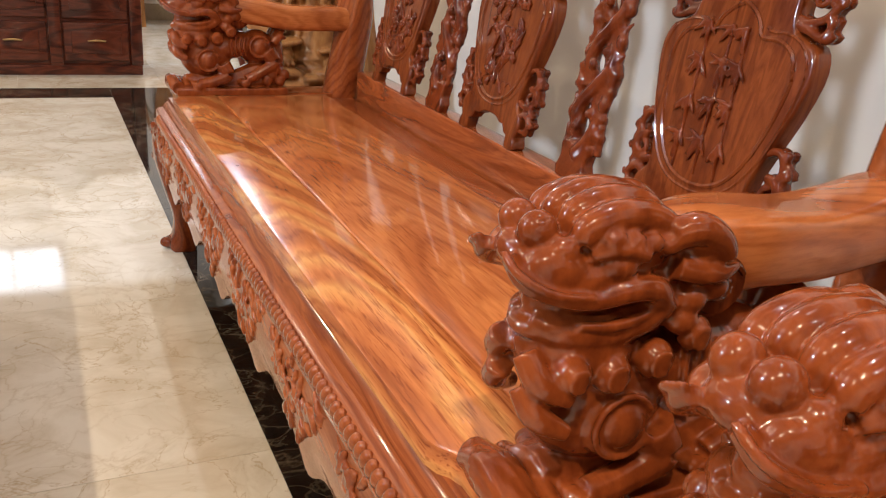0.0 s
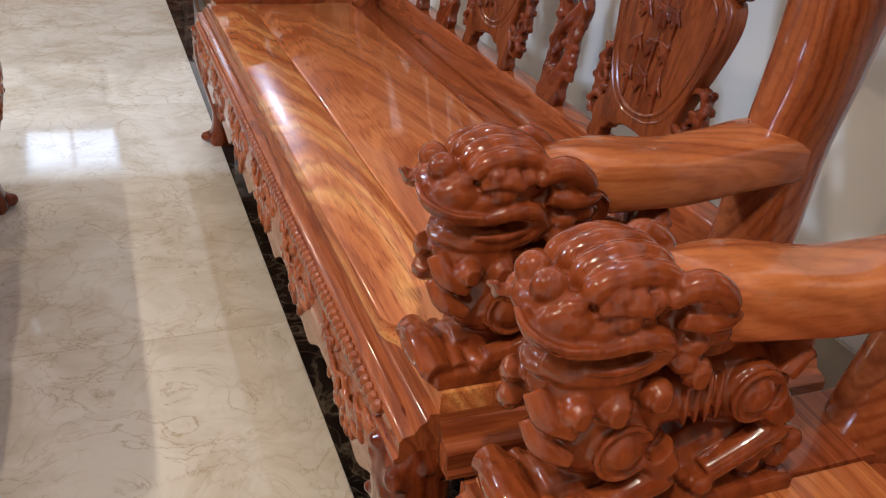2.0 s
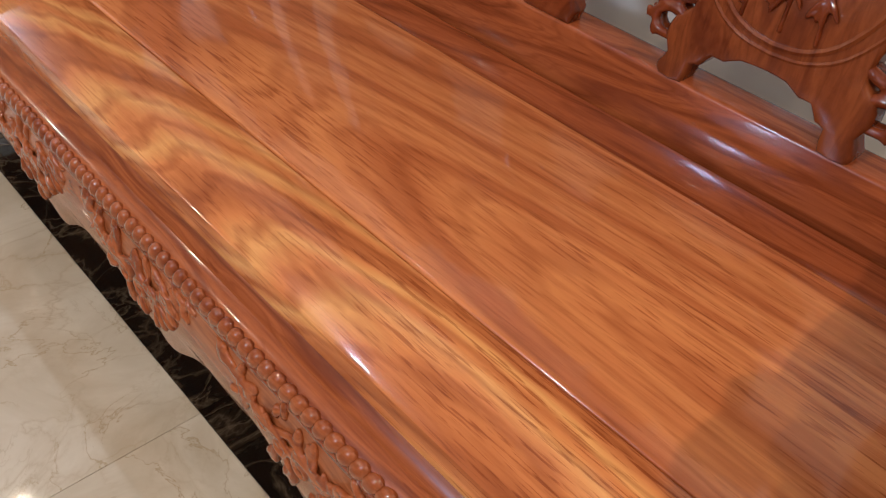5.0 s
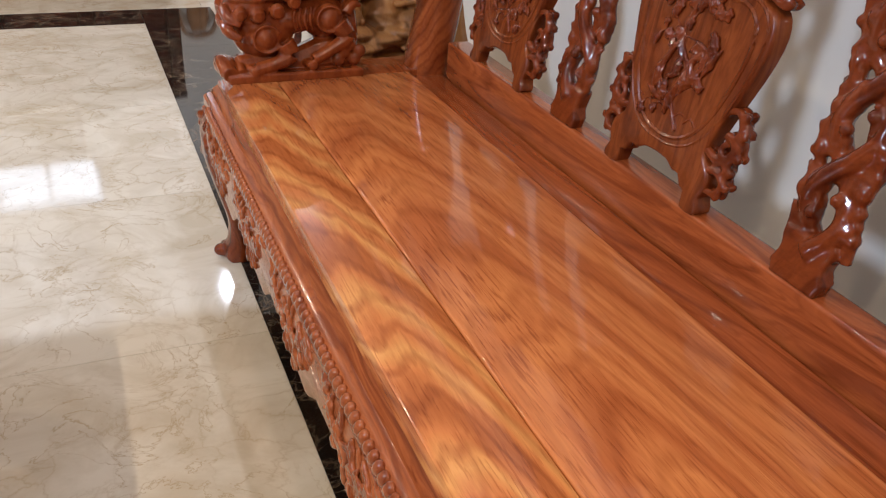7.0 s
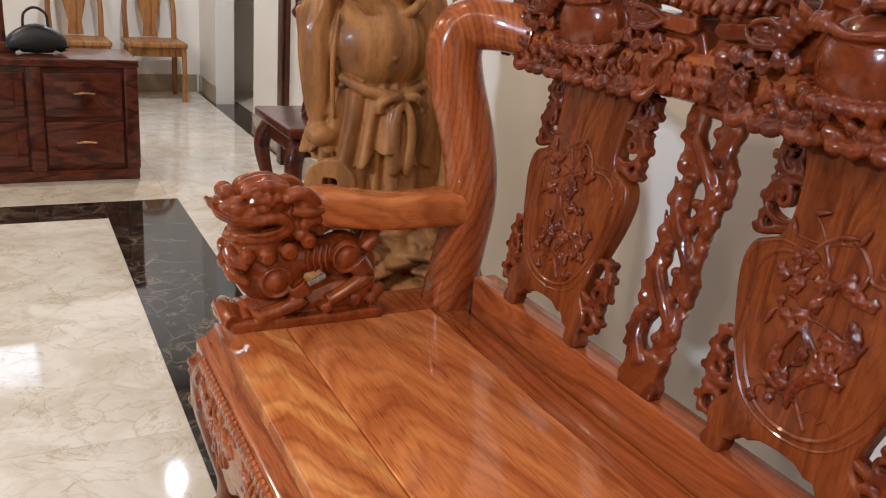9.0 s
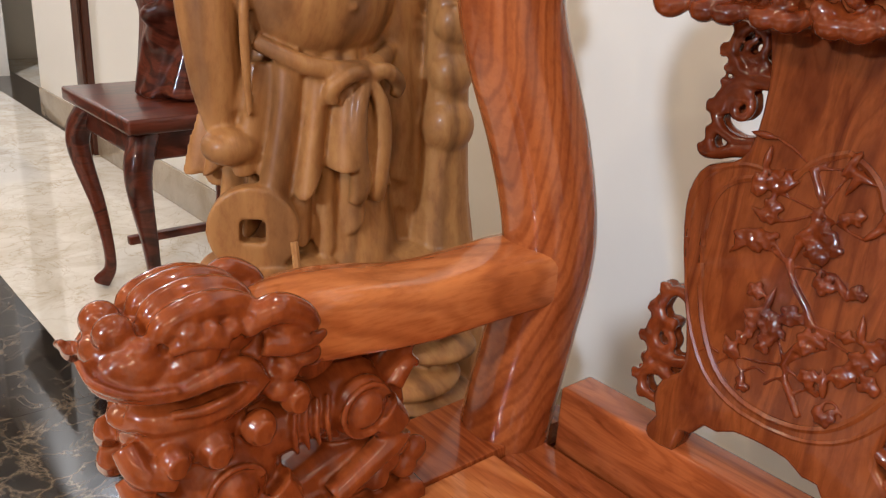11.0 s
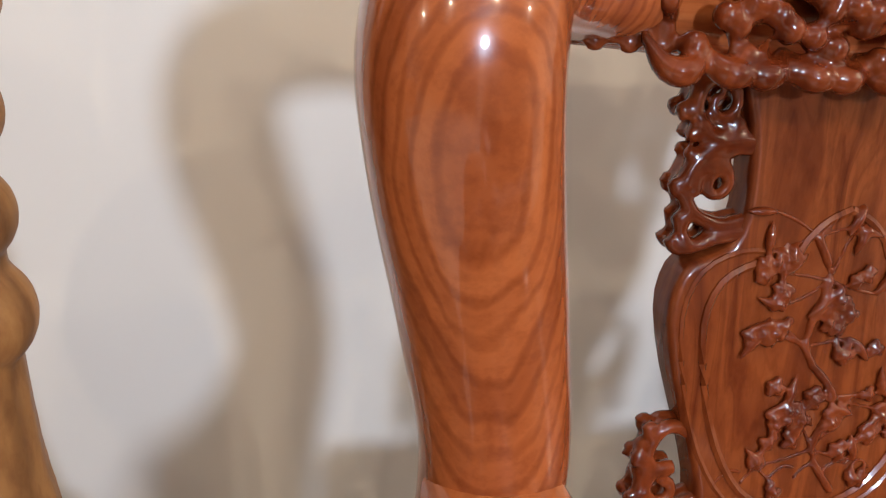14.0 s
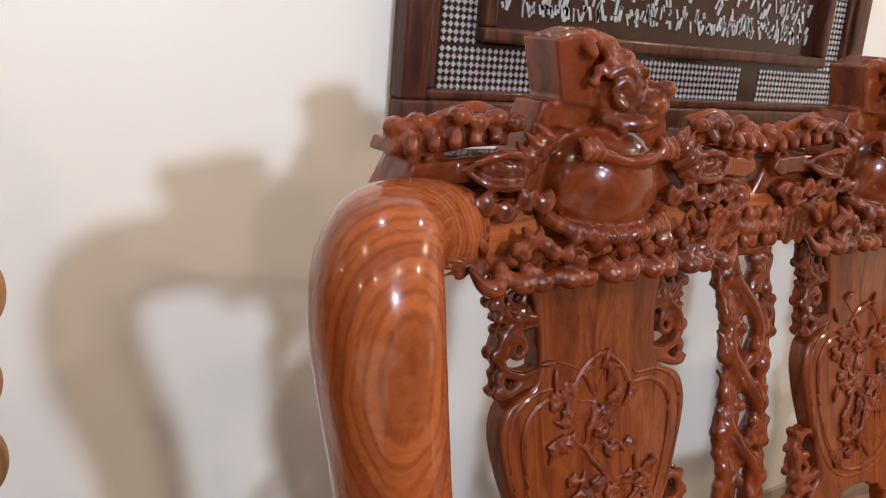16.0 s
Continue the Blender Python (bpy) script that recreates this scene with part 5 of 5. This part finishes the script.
for i in range(4):
    for j in range(2):
        x0 = -CW / 2 + 0.075 + i * (CW - 0.06) / 4
        x1 = x0 + (CW - 0.06) / 4 - 0.09
        z0 = 0.085 + j * 0.255
        drawer = part("drawer", box(x0, x1, -0.22, -0.198, z0, z0 + 0.23, 0.008, 3), dark_wood, cabinet)
        part("field", box(x0 + 0.045, x1 - 0.045, -0.226, -0.219, z0 + 0.045, z0 + 0.185, 0.004), dark_wood, drawer)
        bm = bmesh.new()
        xm, zm = (x0 + x1) / 2, z0 + 0.125
        limb(bm, [(xm - 0.05, -0.228, zm, 0.004), (xm - 0.045, -0.246, zm, 0.005), (xm, -0.25, zm + 0.004, 0.007), (xm + 0.045, -0.246, zm, 0.005), (xm + 0.05, -0.228, zm, 0.004)])
        part("handle", bm, brass, drawer, "small brass handle")
bag = thing("handbag", "black leather handbag standing on the sideboard", "bag", at=(-0.22, 5.42, CH))
part("body", sweep([(-0.11, 0, 0.012, 0.04, 0.01), (-0.1, 0, 0.05, 0.05, 0.05), (0, 0, 0.075, 0.055, 0.075), (0.1, 0, 0.05, 0.05, 0.05), (0.11, 0, 0.012, 0.04, 0.01)], 6, 16, 3), black_leather, bag)
bm = bmesh.new()
limb(bm, [(-0.06, 0, 0.13, 0.007), (-0.05, 0, 0.2, 0.007), (0, 0, 0.23, 0.007), (0.05, 0, 0.2, 0.007), (0.06, 0, 0.13, 0.007)])
part("strap", bm, black_leather, bag)


def dining_chair_parts(it, material):
    part("seat", box(-0.23, 0.23, -0.22, 0.22, 0.43, 0.47, 0.012, 3), material, it)
    for sx in (-1, 1):
        part("leg", sweep([(0.2 * sx, -0.19, 0.44, 0.022, 0.022), (0.205 * sx, -0.2, 0.25, 0.018, 0.018), (0.2 * sx, -0.2, 0.0, 0.02, 0.02)], 4, 10, 4, (0, 1, 0)), material, it)
        part("leg", sweep([(0.19 * sx, 0.2, 0.0, 0.02, 0.02), (0.19 * sx, 0.19, 0.45, 0.022, 0.022), (0.19 * sx, 0.22, 0.75, 0.02, 0.018), (0.13 * sx, 0.25, 1.02, 0.02, 0.018), (0.0, 0.26, 1.08, 0.024, 0.018)], 6, 10, 4, (0, 1, 0)), material, it)
    outline = [(-0.06, 0.0), (0.06, 0.0), (0.05, 0.1), (0.085, 0.25), (0.1, 0.42), (0.06, 0.55), (-0.06, 0.55), (-0.1, 0.42), (-0.085, 0.25), (-0.05, 0.1)]
    part("backrest", prism(outline, lambda u, v, w: Vector((u, 0.195 + 0.1 * v + w, 0.48 + v)), 0.02, 0.005), material, it)
    part("rail", box(-0.2, 0.2, -0.19, -0.16, 0.36, 0.43, 0.006), material, it)


one = thing("dining_chair", "light brown carved wooden dining chair in the far room", "chair", "chairs in the far room", at=(0.72, 7.86, 0))
dining_chair_parts(one, camphor_wood)
copy_thing(one, pose(0.15, 7.86, 0))

# ---- mirror stand on the sideboard ----
stand = thing("mirror_stand", "dark wooden frame standing on the sideboard", "mirror", at=(-0.62, 5.5, CH))
for s in (-1, 1):
    part("post", sweep([(0.24 * s, 0, 0.0, 0.024, 0.024), (0.24 * s, 0, 0.15, 0.018, 0.018), (0.24 * s, 0, 0.38, 0.02, 0.02)], 4, 12, 4, (0, 1, 0)), dark_wood, stand)
part("base", box(-0.3, 0.3, -0.07, 0.07, 0.0, 0.05, 0.008, 3), dark_wood, stand)
part("rail", box(-0.24, 0.24, -0.015, 0.015, 0.34, 0.39, 0.006), dark_wood, stand)
part("mirror", box(-0.215, 0.215, -0.006, 0.006, 0.06, 0.34, 0.002), plain("mirror_glass", (0.85, 0.85, 0.85), 0.03, 1.0), stand, "mirror glass")

# ---- floor tiles ----
GAP = 0.0006
tile_meshes = {}


def tile(x0, x1, y0, y1, material, name):
    key = (round(x1 - x0, 3), round(y1 - y0, 3), material.name)
    if key not in tile_meshes:
        w, d = key[0] / 2 - GAP, key[1] / 2 - GAP
        tile_meshes[key] = finish(box(-w, w, -d, d, -0.01, 0), material, 0)
    ob = new(name, tile_meshes[key])
    ob.parent = floor
    ob.location = ((x0 + x1) / 2, (y0 + y1) / 2, 0)


def tiles(x0, x1, y0, y1, material, name, size=0.8, flip_x=False, start_y=None):
    ys = [y0]
    y = (start_y if start_y is not None else y0) + size
    while y < y1 - 1e-6:
        if y > y0 + 1e-6:
            ys.append(y)
        y += size
    ys.append(y1)
    xs = [x0]
    if flip_x:
        x = x1 - size
        mid = []
        while x > x0 + 1e-6:
            mid.append(x)
            x -= size
        xs += mid[::-1]
    else:
        x = x0 + size
        while x < x1 - 1e-6:
            xs.append(x)
            x += size
    xs.append(x1)
    for a, b in zip(xs, xs[1:]):
        for c, d in zip(ys, ys[1:]):
            tile(a, b, c, d, material, name)


B0, B1, BY0, BY1 = 0.0, 0.36, 4.52, 4.8
tiles(WEST, B0, -3.0, BY0, beige_marble, "beige_tile", 0.8, True, -3.06)
tiles(B0, B1, -3.0, BY1, black_marble, "black_tile", 0.785, False, -2.98)
tiles(WEST, B0, BY0, BY1, black_marble, "black_tile", 0.785, True)
tiles(B1, 3.2, -3.0, BY1, beige_marble, "beige_tile")
tiles(WEST, WALL_X, BY1, 8.2, beige_marble, "beige_tile", 0.8, True)
tiles(WALL_X, 1.35, BY1, 8.2, black_marble, "black_tile", 1.2)
tiles(1.35, 3.2, BY1, 8.2, beige_marble, "beige_tile")
